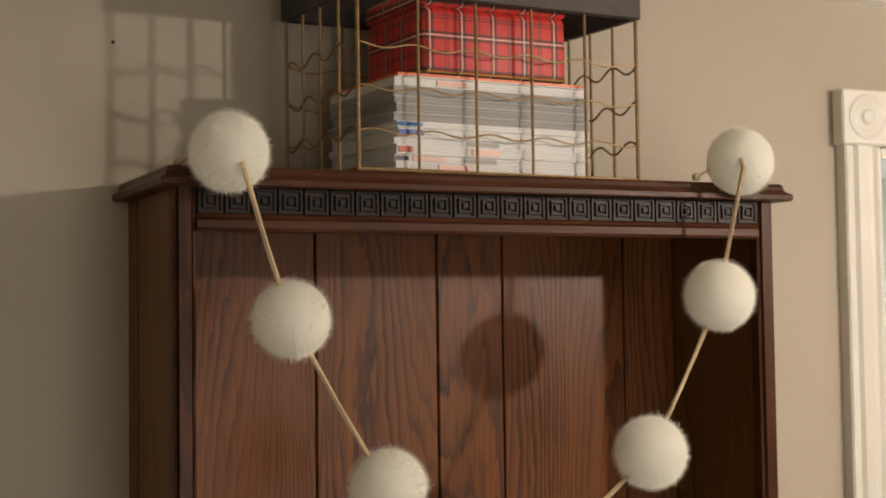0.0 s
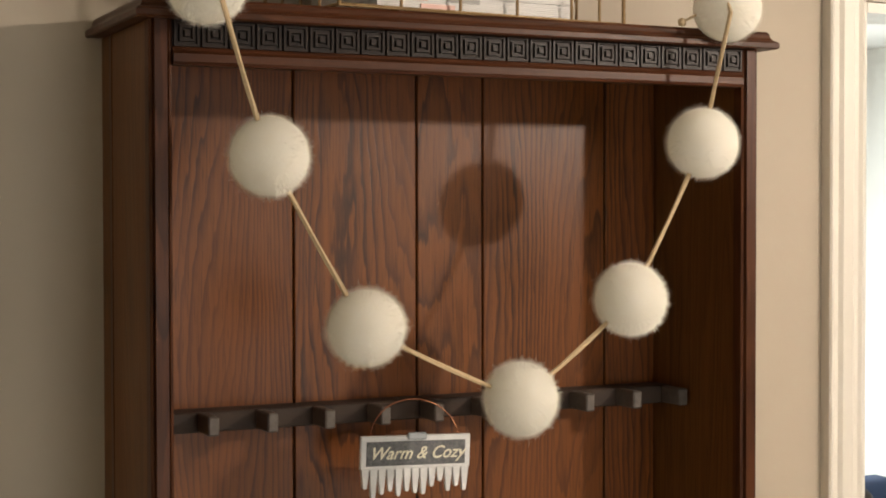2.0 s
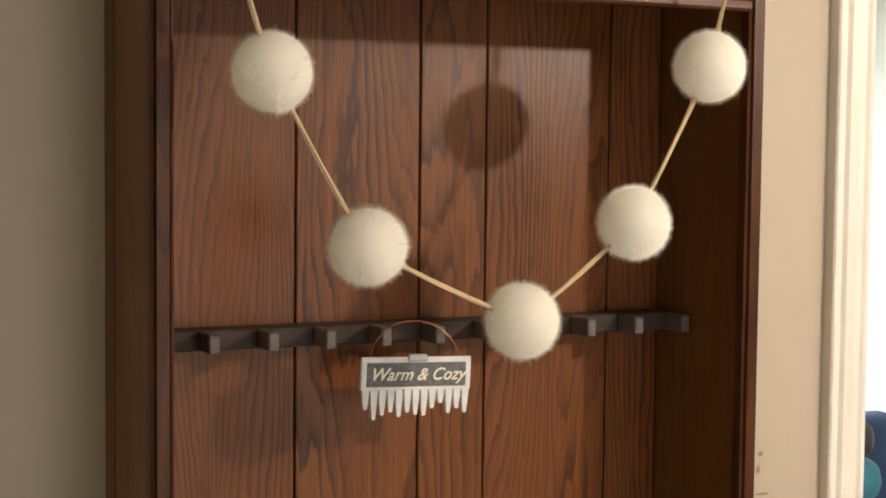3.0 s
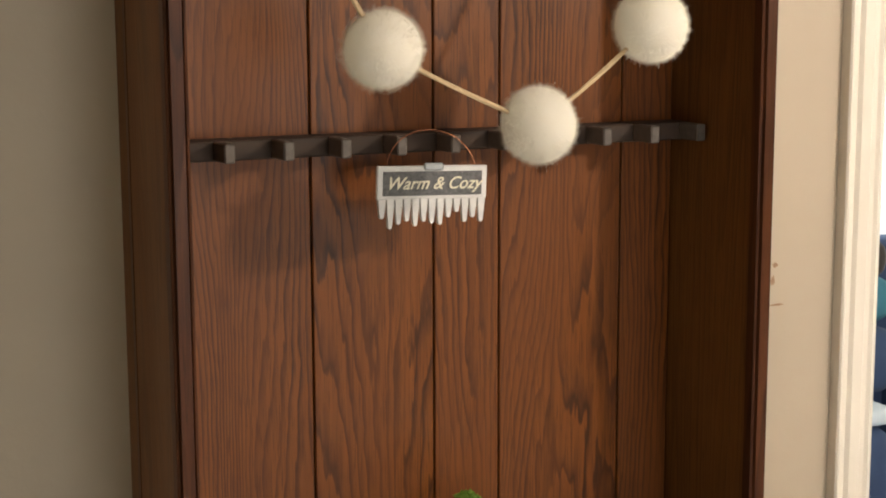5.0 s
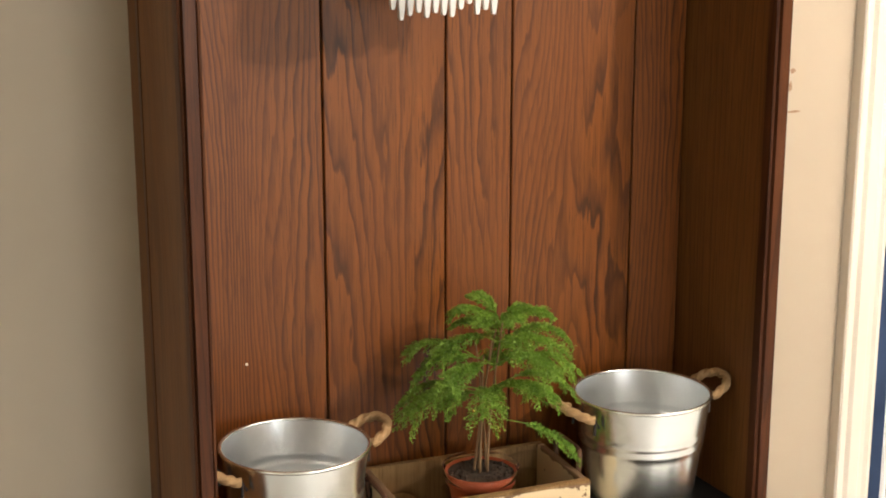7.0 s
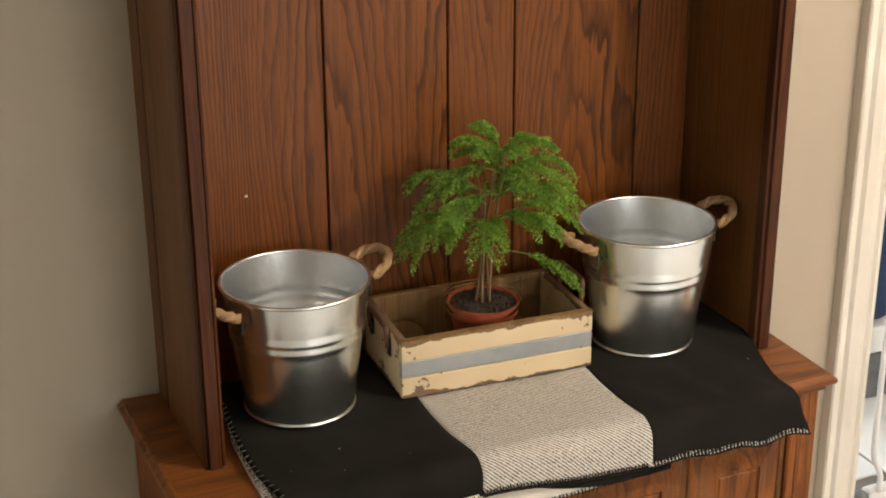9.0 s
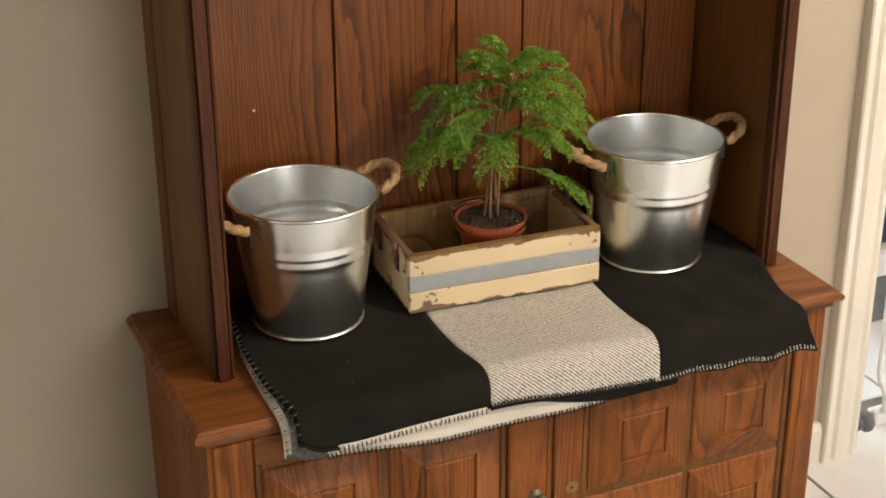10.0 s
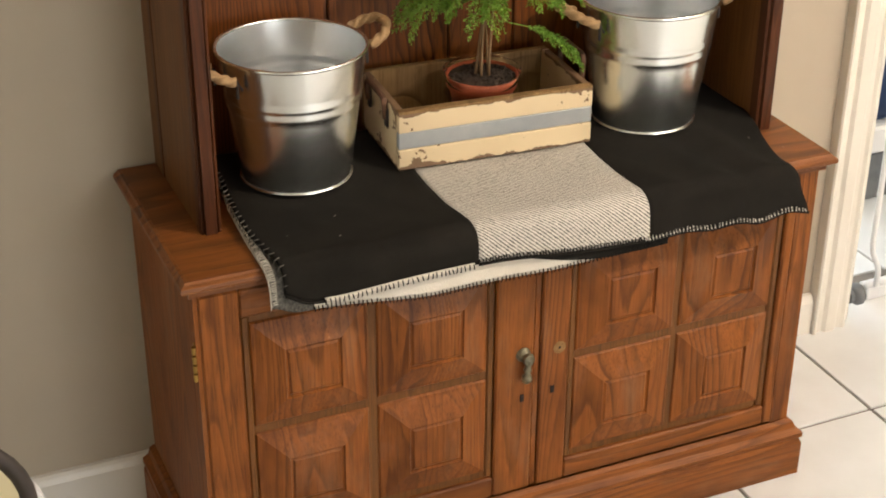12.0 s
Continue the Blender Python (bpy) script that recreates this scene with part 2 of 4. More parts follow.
def painted_crate():
    """Cream paint, chipped along the edges to brown wood."""
    m, nt, b = material("chipped_cream_paint", 0.6)
    chip = noise_of(nt, coords(nt, (1, 1, 1), 2.0), 45, 5, 0.6)
    big = noise_of(nt, coords(nt, (1, 1, 1), 2.0), 9, 2)
    sep = nt.nodes.new("ShaderNodeSeparateXYZ")
    nt.links.new(nt.nodes.new("ShaderNodeTexCoord").outputs["Object"], sep.inputs[0])
    edge = maths(nt, "ABSOLUTE", maths(nt, "SUBTRACT", sep.outputs["Z"], 0.043))
    worn_edge = ramp(nt, maths(nt, "MULTIPLY", edge, 20.0), (0.66, (0, 0, 0)), (0.86, (0.33, 0.33, 0.33)))
    chip = maths(nt, "ADD", chip, worn_edge)
    mask = ramp(nt, maths(nt, "ADD", chip, maths(nt, "MULTIPLY", big, 0.45)), (0.875, (0, 0, 0)), (0.885, (1, 1, 1)))
    tint = mixed(nt, ramp(nt, big, (0.3, (0, 0, 0)), (0.7, (1, 1, 1))), (0.74, 0.61, 0.39), (0.66, 0.53, 0.33))
    nt.links.new(mixed(nt, mask, tint, (0.20, 0.12, 0.065)), b.inputs["Base Color"])
    bump(nt, b, maths(nt, "SUBTRACT", 1.0, mask), 0.5, 0.0012)
    return m


CRATE_PAINT = painted_crate()


def let_light_through(m, share):
    """Wool and needles pass part of the light that falls on them."""
    nt, b = m.node_tree, m.node_tree.nodes["Principled BSDF"]
    thin, mix = nt.nodes.new("ShaderNodeBsdfTranslucent"), nt.nodes.new("ShaderNodeMixShader")
    mix.inputs[0].default_value = share
    nt.links.new(b.inputs["Base Color"].links[0].from_socket, thin.inputs["Color"])
    nt.links.new(b.outputs[0], mix.inputs[1]), nt.links.new(thin.outputs[0], mix.inputs[2])
    nt.links.new(mix.outputs[0], nt.nodes["Material Output"].inputs["Surface"])


let_light_through(WOOL, 0.32)
let_light_through(LEAF, 0.30)


def herringbone():
    """Black and white twill: fine diagonal lines."""
    m, nt, b = material("grey_twill_cloth", 0.95)
    vec = coords(nt)
    wave = node(nt, "ShaderNodeTexWave", Scale=105.0, Distortion=1.2, Detail=2.0)
    wave.wave_type, wave.bands_direction = "BANDS", "DIAGONAL"
    wave.inputs["Detail Scale"].default_value = 3.0
    nt.links.new(vec, wave.inputs["Vector"])
    small = noise_of(nt, vec, 330, 4, 0.7)
    fac = maths(nt, "ADD", maths(nt, "MULTIPLY", wave.outputs["Fac"], 0.40), maths(nt, "MULTIPLY", small, 0.80))
    nt.links.new(ramp(nt, fac, (0.36, (0.055, 0.053, 0.049)), (0.72, (0.68, 0.65, 0.585))), b.inputs["Base Color"])
    bump(nt, b, fac, 0.5, 0.0015)
    return m


TWILL = herringbone()
for cloth in (BLACK_CLOTH, WHITE_CLOTH, TWILL, WOOL):
    cloth.node_tree.nodes["Principled BSDF"].inputs["Specular IOR Level"].default_value = 0.08


def tartan():
    """Red tartan print of crossing black, white and green lines."""
    m, nt, b = material("red_tartan_print", 0.5)
    tc, sep = nt.nodes.new("ShaderNodeTexCoord"), nt.nodes.new("ShaderNodeSeparateXYZ")
    nt.links.new(tc.outputs["Object"], sep.inputs[0])
    along = maths(nt, "ADD", sep.outputs["X"], sep.outputs["Y"])

    def stripes(value, period, *bands):
        p = maths(nt, "MODULO", maths(nt, "ADD", maths(nt, "DIVIDE", value, period), 40.0), 1.0)
        total = None
        for lo, hi in bands:
            one = maths(nt, "MULTIPLY", maths(nt, "GREATER_THAN", p, lo), maths(nt, "LESS_THAN", p, hi))
            total = one if total is None else maths(nt, "ADD", total, one)
        return total
    colour = (0.60, 0.035, 0.025)
    for value in (along, sep.outputs["Z"]):
        colour = mixed(nt, maths(nt, "MULTIPLY", stripes(value, 0.048, (0.03, 0.10), (0.18, 0.25), (0.60, 0.63), (0.68, 0.71)), 0.80), colour, (0.010, 0.022, 0.014))
    for value in (along, sep.outputs["Z"]):
        colour = mixed(nt, maths(nt, "MULTIPLY", stripes(value, 0.048, (0.125, 0.155)), 0.8), colour, (0.72, 0.66, 0.55))
    nt.links.new(colour, b.inputs["Base Color"])
    return m


TARTAN = tartan()


# ---- building blocks ----
def part(name, bm, mat, parent=None, label="", smooth=False):
    me = bpy.data.meshes.new(name)
    bm.to_mesh(me)
    bm.free()
    if smooth:
        me.shade_smooth()
    me.materials.append(mat)
    ob = new(name, me)
    if parent is not None:
        ob.parent = parent
    if label:
        ob["label"] = label
    return ob


def lay(ob):
    """Turns a part's own axes, so that its grain runs along x."""
    turn = pose(0, 0, 0, 0, 90, 0)
    ob.data.transform(turn.inverted())
    ob.matrix_basis = turn
    return ob


def root(name, m, label, category, group="", kind=""):
    ob = new(name)
    ob.empty_display_size = 0.05
    ob.matrix_world = m
    return tagged(ob, label, category, group, kind)


def box(bm, lo, hi, bevel=0.0, m=None, segments=1):
    """A bevelled block between two corners."""
    sub = bmesh.new()
    bmesh.ops.create_cube(sub, size=1.0)
    size, mid = [h - l for l, h in zip(lo, hi)], [(h + l) / 2 for l, h in zip(lo, hi)]
    bmesh.ops.transform(sub, matrix=Matrix.Translation(mid) @ Matrix.Diagonal((*size, 1)), verts=sub.verts)
    if bevel:
        bmesh.ops.bevel(sub, geom=list(sub.edges), offset=bevel, segments=segments, affect="EDGES", profile=0.5)
    if m is not None:
        bmesh.ops.transform(sub, matrix=m, verts=sub.verts)
    me = bpy.data.meshes.new("tmp")
    sub.to_mesh(me)
    sub.free()
    bm.from_mesh(me)
    bpy.data.meshes.remove(me)
    return bm


def block(lo, hi, bevel=0.0, m=None, segments=1):
    return box(bmesh.new(), lo, hi, bevel, m, segments)


def lathe(profile, steps=48, bm=None, close=False):
    """A surface turned round z from (radius, height) pairs."""
    bm = bm or bmesh.new()
    rings = []
    for r, z in profile:
        if r < 1e-5:
            rings.append([bm.verts.new((0, 0, z))])
        else:
            rings.append([bm.verts.new((r * math.cos(a), r * math.sin(a), z)) for a in (2 * math.pi * k / steps for k in range(steps))])
    pairs = list(zip(rings, rings[1:])) + ([(rings[-1], rings[0])] if close else [])
    for a, b in pairs:
        for k in range(steps):
            q = [a[k % len(a)], a[(k + 1) % steps % len(a)], b[(k + 1) % steps % len(b)], b[k % len(b)]]
            q = list(dict.fromkeys(q))
            if len(q) > 2:
                bm.faces.new(q)
    return bm


def tube(points, radius, sides=8, bm=None, closed=False, taper=1.0, twist=0.0, lobes=0):
    """A round bar along points, which may taper or be twisted like rope."""
    bm = bm or bmesh.new()
    pts = [Vector(p) for p in points]
    n, rings, side = len(pts), [], None
    for k, p in enumerate(pts):
        a, b = pts[(k - 1) % n] if closed or k else p, pts[(k + 1) % n] if closed or k < n - 1 else p
        way = (b - a).normalized()
        side = way.orthogonal().normalized() if side is None else (side - way * side.dot(way)).normalized()
        up, r = way.cross(side), radius * (1 + (taper - 1) * k / max(n - 1, 1))
        ring = []
        for j in range(sides):
            ang = 2 * math.pi * j / sides
            rr = r * (1 + (0.22 * math.cos(lobes * ang + twist * k) if lobes else 0))
            ring.append(bm.verts.new(p + side * (rr * math.cos(ang)) + up * (rr * math.sin(ang))))
        rings.append(ring)
    pairs = list(zip(rings, rings[1:])) + ([(rings[-1], rings[0])] if closed else [])
    for a, b in pairs:
        for j in range(sides):
            bm.faces.new((a[j], a[(j + 1) % sides], b[(j + 1) % sides], b[j]))
    if not closed:
        bm.faces.new(rings[0][::-1]), bm.faces.new(rings[-1])
    return bm


def moulding(profile, length_from, length_to, axis_m=None, bm=None):
    """A straight moulding: a profile of (y, z) pairs drawn along x."""
    bm = bm or bmesh.new()
    ends = [[bm.verts.new((x, y, z)) for y, z in profile] for x in (length_from, length_to)]
    n = len(profile)
    for k in range(n):
        bm.faces.new((ends[0][k], ends[0][(k + 1) % n], ends[1][(k + 1) % n], ends[1][k]))
    bm.faces.new(ends[0][::-1]), bm.faces.new(ends[1])
    if axis_m is not None:
        bmesh.ops.transform(bm, matrix=axis_m, verts=bm.verts)
    bmesh.ops.recalc_face_normals(bm, faces=bm.faces)
    return bm


def ring_of_profile(profile, x0, x1, y0, y1):
    """A moulding run round the front and two sides of a box (x0..x1, front y0, back y1), mitred; profile of (outward, z)."""
    bm, rows = bmesh.new(), []
    for out, z in profile:
        rows.append([bm.verts.new(p) for p in ((x0 - out, y1, z), (x0 - out, y0 - out, z), (x1 + out, y0 - out, z), (x1 + out, y1, z))])
    n = len(rows)
    for k in range(n):
        a, b = rows[k], rows[(k + 1) % n]
        for j in range(3):
            bm.faces.new((a[j], a[j + 1], b[j + 1], b[j]))
    bm.faces.new([r[0] for r in rows]), bm.faces.new([r[3] for r in rows][::-1])
    bmesh.ops.recalc_face_normals(bm, faces=bm.faces)
    return bm


# ---- the room ----
WALL_Y, CEIL_Z = 0.245, 2.31
DOOR_L, DOOR_R, DOOR_H = 1.225, 2.03, 2.045


def structure(name, bm, mat, label, category):
    return tagged(part(name, bm, mat), label, category, kind="structure")


floor = structure("floor", block((-2.4, -3.6, -0.06), (3.6, WALL_Y + 0.06, -0.004)), GROUT, "grey grouted floor under large pale glazed tiles", "floor")
bm = block((-2.4, WALL_Y, 0), (DOOR_L, WALL_Y + 0.12, CEIL_Z))
box(bm, (DOOR_L, WALL_Y, DOOR_H), (DOOR_R, WALL_Y + 0.12, CEIL_Z))
box(bm, (DOOR_R, WALL_Y, 0), (3.6, WALL_Y + 0.12, CEIL_Z))
structure("wall_north", bm, WALL, "warm greige painted wall with an open doorway", "wall")
# side wall, with a made-up opening for the west fill lamp
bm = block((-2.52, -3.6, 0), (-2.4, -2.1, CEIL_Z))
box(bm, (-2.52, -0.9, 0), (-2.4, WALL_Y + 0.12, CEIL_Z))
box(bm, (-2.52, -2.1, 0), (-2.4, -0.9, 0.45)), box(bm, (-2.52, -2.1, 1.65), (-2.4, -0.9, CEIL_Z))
structure("wall_west", bm, WALL, "warm greige painted wall with an added fill-light opening", "wall")
structure("wall_east", block((3.6, -3.6, 0), (3.72, WALL_Y + 0.12, CEIL_Z)), WALL, "warm greige painted wall", "wall")
# the gap in the rear wall is invented to match its fill lamp
bm = block((-2.52, -3.72, 0), (0.1, -3.6, CEIL_Z))
box(bm, (1.4, -3.72, 0), (3.72, -3.6, CEIL_Z))
box(bm, (0.1, -3.72, 0), (1.4, -3.6, 0.60)), box(bm, (0.1, -3.72, 1.80), (1.4, -3.6, CEIL_Z))
structure("wall_south", bm, WALL, "warm greige painted wall with an added fill-light opening", "wall")
structure("ceiling", block((-2.52, -3.72, CEIL_Z), (3.72, WALL_Y + 0.12, CEIL_Z + 0.1)), CEILING, "plain off-white painted ceiling", "ceiling")
# the next room
next_floor = structure("next_room_floor", block((0.4, WALL_Y + 0.06, -0.06), (3.6, 3.6, -0.004)), GROUT, "white tiled floor of the bright next room", "floor")
bm = block((0.4, 3.4, 0), (3.6, 3.5, CEIL_Z))
box(bm, (0.4, WALL_Y + 0.12, 0), (0.5, 3.4, CEIL_Z)), box(bm, (3.5, WALL_Y + 0.12, 0), (3.6, 3.4, CEIL_Z))
structure("next_room_wall", bm, CEILING, "pale wall of the bright next room", "wall")
structure("next_room_ceiling", block((0.4, WALL_Y + 0.12, CEIL_Z), (3.6, 3.5, CEIL_Z + 0.1)), CEILING, "pale ceiling of the next room", "ceiling")

# door casing with a bull's-eye corner block, jamb, baseboards
trim = root("door_trim", pose(0, 0, 0), "white gloss fluted door casing with bull's-eye corner blocks", "door trim", kind="structure")
CAS = [(0, 0), (0, -0.021), (0.003, -0.024), (0.007, -0.022), (0.012, -0.017), (0.022, -0.016), (0.028, -0.022), (0.048, -0.022), (0.054, -0.016), (0.062, -0.017), (0.068, -0.021), (0.076, -0.016), (0.076, 0)]


def casing(name, x, mirror=False):
    bm = bmesh.new()
    ends = [[bm.verts.new((x + (-u if mirror else u), WALL_Y + v, z)) for u, v in CAS] for z in (0.0, DOOR_H)]
    for k in range(len(CAS)):
        j = (k + 1) % len(CAS)
        bm.faces.new((ends[0][k], ends[0][j], ends[1][j], ends[1][k]))
    bm.faces.new(ends[0]), bm.faces.new(ends[1])
    bmesh.ops.recalc_face_normals(bm, faces=bm.faces)
    return part(name, bm, TRIM, trim)


casing("casing", 1.148)
casing("casing", DOOR_R + 0.078, True)
part("head_casing", block((1.240, WALL_Y - 0.019, DOOR_H), (DOOR_R - 0.01, WALL_Y - 0.001, DOOR_H + 0.085), 0.003), TRIM, trim)
for x in (1.190, DOOR_R + 0.038):
    blk = part("corner_block", block((x - 0.050, WALL_Y - 0.030, DOOR_H), (x + 0.047, WALL_Y - 0.001, DOOR_H + 0.092), 0.003), TRIM, trim)
    eye = lathe([(0.0, 0.002), (0.007, 0.005), (0.012, 0.004), (0.013, 0.0005), (0.019, 0.0005), (0.022, 0.004), (0.025, 0.0005), (0.031, 0.0005), (0.034, 0.004), (0.038, 0.0)], 40)
    bmesh.ops.transform(eye, matrix=pose(x, WALL_Y - 0.0305, DOOR_H + 0.046, 90, 0, 0), verts=eye.verts)
    part("bullseye", eye, TRIM, blk, smooth=True)
for x0, x1 in ((DOOR_L - 0.002, DOOR_L + 0.016), (DOOR_R - 0.016, DOOR_R + 0.002)):
    part("jamb", block((x0, WALL_Y - 0.002, 0), (x1, WALL_Y + 0.122, DOOR_H), 0.002), TRIM, trim)
part("head_jamb", block((DOOR_L + 0.016, WALL_Y - 0.002, DOOR_H - 0.018), (DOOR_R - 0.016, WALL_Y + 0.122, DOOR_H - 0.001)), TRIM, trim)
BASEB = [(0, 0.0), (-0.014, 0.0), (-0.014, 0.066), (-0.010, 0.074), (-0.006, 0.079), (0, 0.080)]
for x0, x1 in ((-2.4, 1.147), (DOOR_R + 0.079, 3.6)):
    structure("baseboard", moulding([(WALL_Y - 0.0005 + y, z) for y, z in BASEB], x0, x1), TRIM, "low white painted baseboard", "baseboard")
structure("crown_trim", moulding([(WALL_Y, 2.285), (WALL_Y - 0.02, 2.29), (WALL_Y - 0.03, CEIL_Z), (WALL_Y, CEIL_Z)], -2.4, 3.6), TRIM, "narrow white trim under the ceiling", "trim")
# a framed opening behind the walker, made up to go with the fill lamp there
rear_opening = root("window_1", pose(0.75, -3.6, 0.60), "white framed opening in the rear wall, added for fill light", "window", kind="structure")
for lo, hi in (((-0.65, -0.08, 0), (-0.60, 0.0, 1.2)), ((0.60, -0.08, 0), (0.65, 0.0, 1.2)), ((-0.60, -0.08, 0), (0.60, 0.0, 0.05)), ((-0.60, -0.08, 1.15), (0.60, 0.0, 1.2)), ((-0.02, -0.07, 0.05), (0.02, -0.02, 1.15))):
    part("window_frame", block(lo, hi, 0.003), TRIM, rear_opening)
# second invented opening, framed to suit the west fill lamp
west_opening = root("window_2", pose(-2.4, -1.5, 0.45, 0, 0, -90), "white framed opening in the side wall, added for fill light", "window", kind="structure")
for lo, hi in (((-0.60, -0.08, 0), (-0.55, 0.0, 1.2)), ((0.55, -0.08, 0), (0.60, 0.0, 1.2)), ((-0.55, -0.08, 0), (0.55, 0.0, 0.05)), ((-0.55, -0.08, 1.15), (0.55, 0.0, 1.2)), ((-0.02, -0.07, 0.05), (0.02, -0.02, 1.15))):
    part("window_frame", block(lo, hi, 0.003), TRIM, west_opening)
for x, y in ((1.54, -1.36), (2.55, -1.40)):
    rose = root("ceiling_light", pose(x, y, CEIL_Z), "small white ceiling lamp holder on the ceiling", "lamp", "ceiling lamps")
    part("base", lathe([(0.0, 0.0), (0.055, 0.0), (0.050, -0.010), (0.018, -0.016), (0.016, -0.022), (0.0, -0.022)], 28), TRIM, rose, smooth=True)


# ---- the hutch cabinet ----
X0, X1 = -0.032, 0.838          # outer faces of the posts
ZB, ZT = 0.560, 1.925           # base top, underside of the cornice
BACK = 0.232
cab = root("hutch_cabinet", pose(0, 0, 0), "dark-stained oak hutch cabinet with open upper case and worn panelled base", "cabinet")
for x, s in ((X0, 1), (X1, -1)):
    side = block((min(x + s * 0.001, x + s * 0.020), 0.021, ZB), (max(x + s * 0.001, x + s * 0.020), WALL_Y - 0.003, ZT), 0.001)
    part("side_panel", side, SIDE_WOOD, cab)
    bm = bmesh.new()
    # fluted post: a raised face between two grooves
    prof = [(0.0, 0.022), (0.0, 0.006), (0.003, 0.003), (0.0045, 0.006), (0.006, 0.0), (0.021, 0.0), (0.0225, 0.005), (0.024, 0.003), (0.0275, 0.005), (0.0275, 0.022)]
    ends = [[bm.verts.new((x + s * u, v, z)) for u, v in prof] for z in (ZB, ZT)]
    for k in range(len(prof)):
        j = (k + 1) % len(prof)
        bm.faces.new((ends[0][k], ends[0][j], ends[1][j], ends[1][k]))
    bm.faces.new(ends[0]), bm.faces.new(ends[1])
    bmesh.ops.recalc_face_normals(bm, faces=bm.faces)
    part("post", bm, FRAME_WOOD, cab)
    part("rear_batten", block((min(x, x + s * 0.018), 0.185, ZB), (max(x, x + s * 0.018), 0.2, ZT), 0.002), FRAME_WOOD, cab)
part("case_backing", block((X0 + 0.021, BACK + 0.007, ZB), (X1 - 0.021, WALL_Y - 0.004, ZT)), GAP, cab)
SEAMS = (X0 + 0.021, 0.229, 0.415, 0.5205, 0.727, X1 - 0.021)
for a, b in zip(SEAMS, SEAMS[1:]):
    part("back_board", block((a + 0.0013, BACK, ZB + 0.001), (b - 0.0013, BACK + 0.0065, ZT), 0.0015), BOARD_WOOD, cab)
part("case_roof", block((X0 + 0.021, 0.024, ZT - 0.012), (X1 - 0.021, BACK - 0.001, ZT)), FRAME_WOOD, cab)
COR = [(0.0, ZT), (0.016, ZT), (0.0185, ZT + 0.002), (0.0185, ZT + 0.008), (0.016, ZT + 0.0105), (0.012, ZT + 0.0125), (0.0095, ZT + 0.016), (0.0085, ZT + 0.021), (0.006, ZT + 0.0245), (0.0, ZT + 0.0245)]
lay(part("cornice", ring_of_profile(COR, X0 - 0.002, X1 + 0.002, 0.0, WALL_Y - 0.003), FRAME_WOOD, cab))
TOP = ZT + 0.0245
lay(part("top_board", block((X0 - 0.002, 0.0, ZT + 0.0005), (X1 + 0.002, WALL_Y - 0.004, TOP - 0.0005)), FRAME_WOOD, cab))
# frieze of carved squares over a moulded rail
frieze = part("frieze", block((X0 + 0.028, 0.006, 1.892), (X1 - 0.028, 0.022, ZT)), FRIEZE_WOOD, cab, "dark frieze carved with nested squares")
lay(part("frieze_rail", moulding([(0.020, 1.872), (0.001, 1.872), (-0.002, 1.876), (-0.002, 1.885), (0.002, 1.889), (0.004, 1.8935), (0.020, 1.8935)], X0 + 0.028, X1 - 0.028), FRAME_WOOD, cab))
bm, N, D = bmesh.new(), 24, (X1 - X0 - 0.056) / 24
rows = []
for half, y in ((0.46, 0.006), (0.45, 0.0), (0.37, 0.0), (0.355, 0.0035), (0.285, 0.0035), (0.27, -0.001), (0.19, -0.001), (0.175, 0.0035), (0.115, 0.0035), (0.10, -0.002)):
    rows.append([bm.verts.new((sx * half * D, y, sz * half * D)) for sx, sz in ((-1, -1), (1, -1), (1, 1), (-1, 1))])
for a, b in zip(rows, rows[1:]):
    for k in range(4):
        bm.faces.new((a[k], a[(k + 1) % 4], b[(k + 1) % 4], b[k]))
bm.faces.new(rows[-1])
bmesh.ops.recalc_face_normals(bm, faces=bm.faces)
first = part("carved_square", bm, FRIEZE_WOOD, frieze)
first.matrix_basis = pose(X0 + 0.028 + D / 2, 0, 1.909)
for k in range(1, N):
    ob = new("carved_square", first.data)
    ob.parent = frieze
    ob.matrix_basis = pose(X0 + 0.028 + D * (k + 0.5), 0, 1.909)
# notched rest rail
bm = block((X0 + 0.021, 0.186, 1.410), (X1 - 0.021, BACK - 0.001, 1.437), 0.002)
part("rack_rail", bm, RACK_WOOD, cab, "near-black notched rest rail")
for k in range(10):
    x = 0.078 + k * 0.0800
    part("rack_peg", block((x, 0.136, 1.4115), (x + 0.0145, 0.1865, 1.4365), 0.002), PEG_WOOD, cab, "grey-brown rack peg")
# base
BX0, BX1, BY = -0.075, 0.857, -0.098
part("base_body", block((BX0, BY + 0.022, 0.06), (BX1, WALL_Y - 0.018, ZB - 0.026), 0.001), BASE_WOOD, cab)
SLAB = [(0.0, ZB - 0.027), (0.004, ZB - 0.027), (0.006, ZB - 0.020), (0.011, ZB - 0.016), (0.016, ZB - 0.014), (0.0175, ZB - 0.010), (0.0165, ZB - 0.006), (0.012, ZB - 0.003), (0.010, ZB), (0.0, ZB)]
lay(part("base_top_edge", ring_of_profile(SLAB, BX0, BX1, BY, WALL_Y - 0.004), TOP_WOOD, cab))
slab_top = block((BX0 - 0.006, BY - 0.006, ZB - 0.026), (BX1 + 0.006, WALL_Y - 0.005, ZB + 0.0004))
bmesh.ops.transform(slab_top, matrix=pose(0, 0, 0, 0, 90, 0).inverted(), verts=slab_top.verts)
ob = part("base_top", slab_top, TOP_WOOD, cab)
ob.matrix_basis = pose(0, 0, 0, 0, 90, 0)
PL = [(0.0, 0.0), (0.020, 0.0), (0.020, 0.058), (0.016, 0.066), (0.020, 0.070), (0.020, 0.078), (0.011, 0.084), (0.008, 0.094), (0.002, 0.098), (0.0, 0.098)]
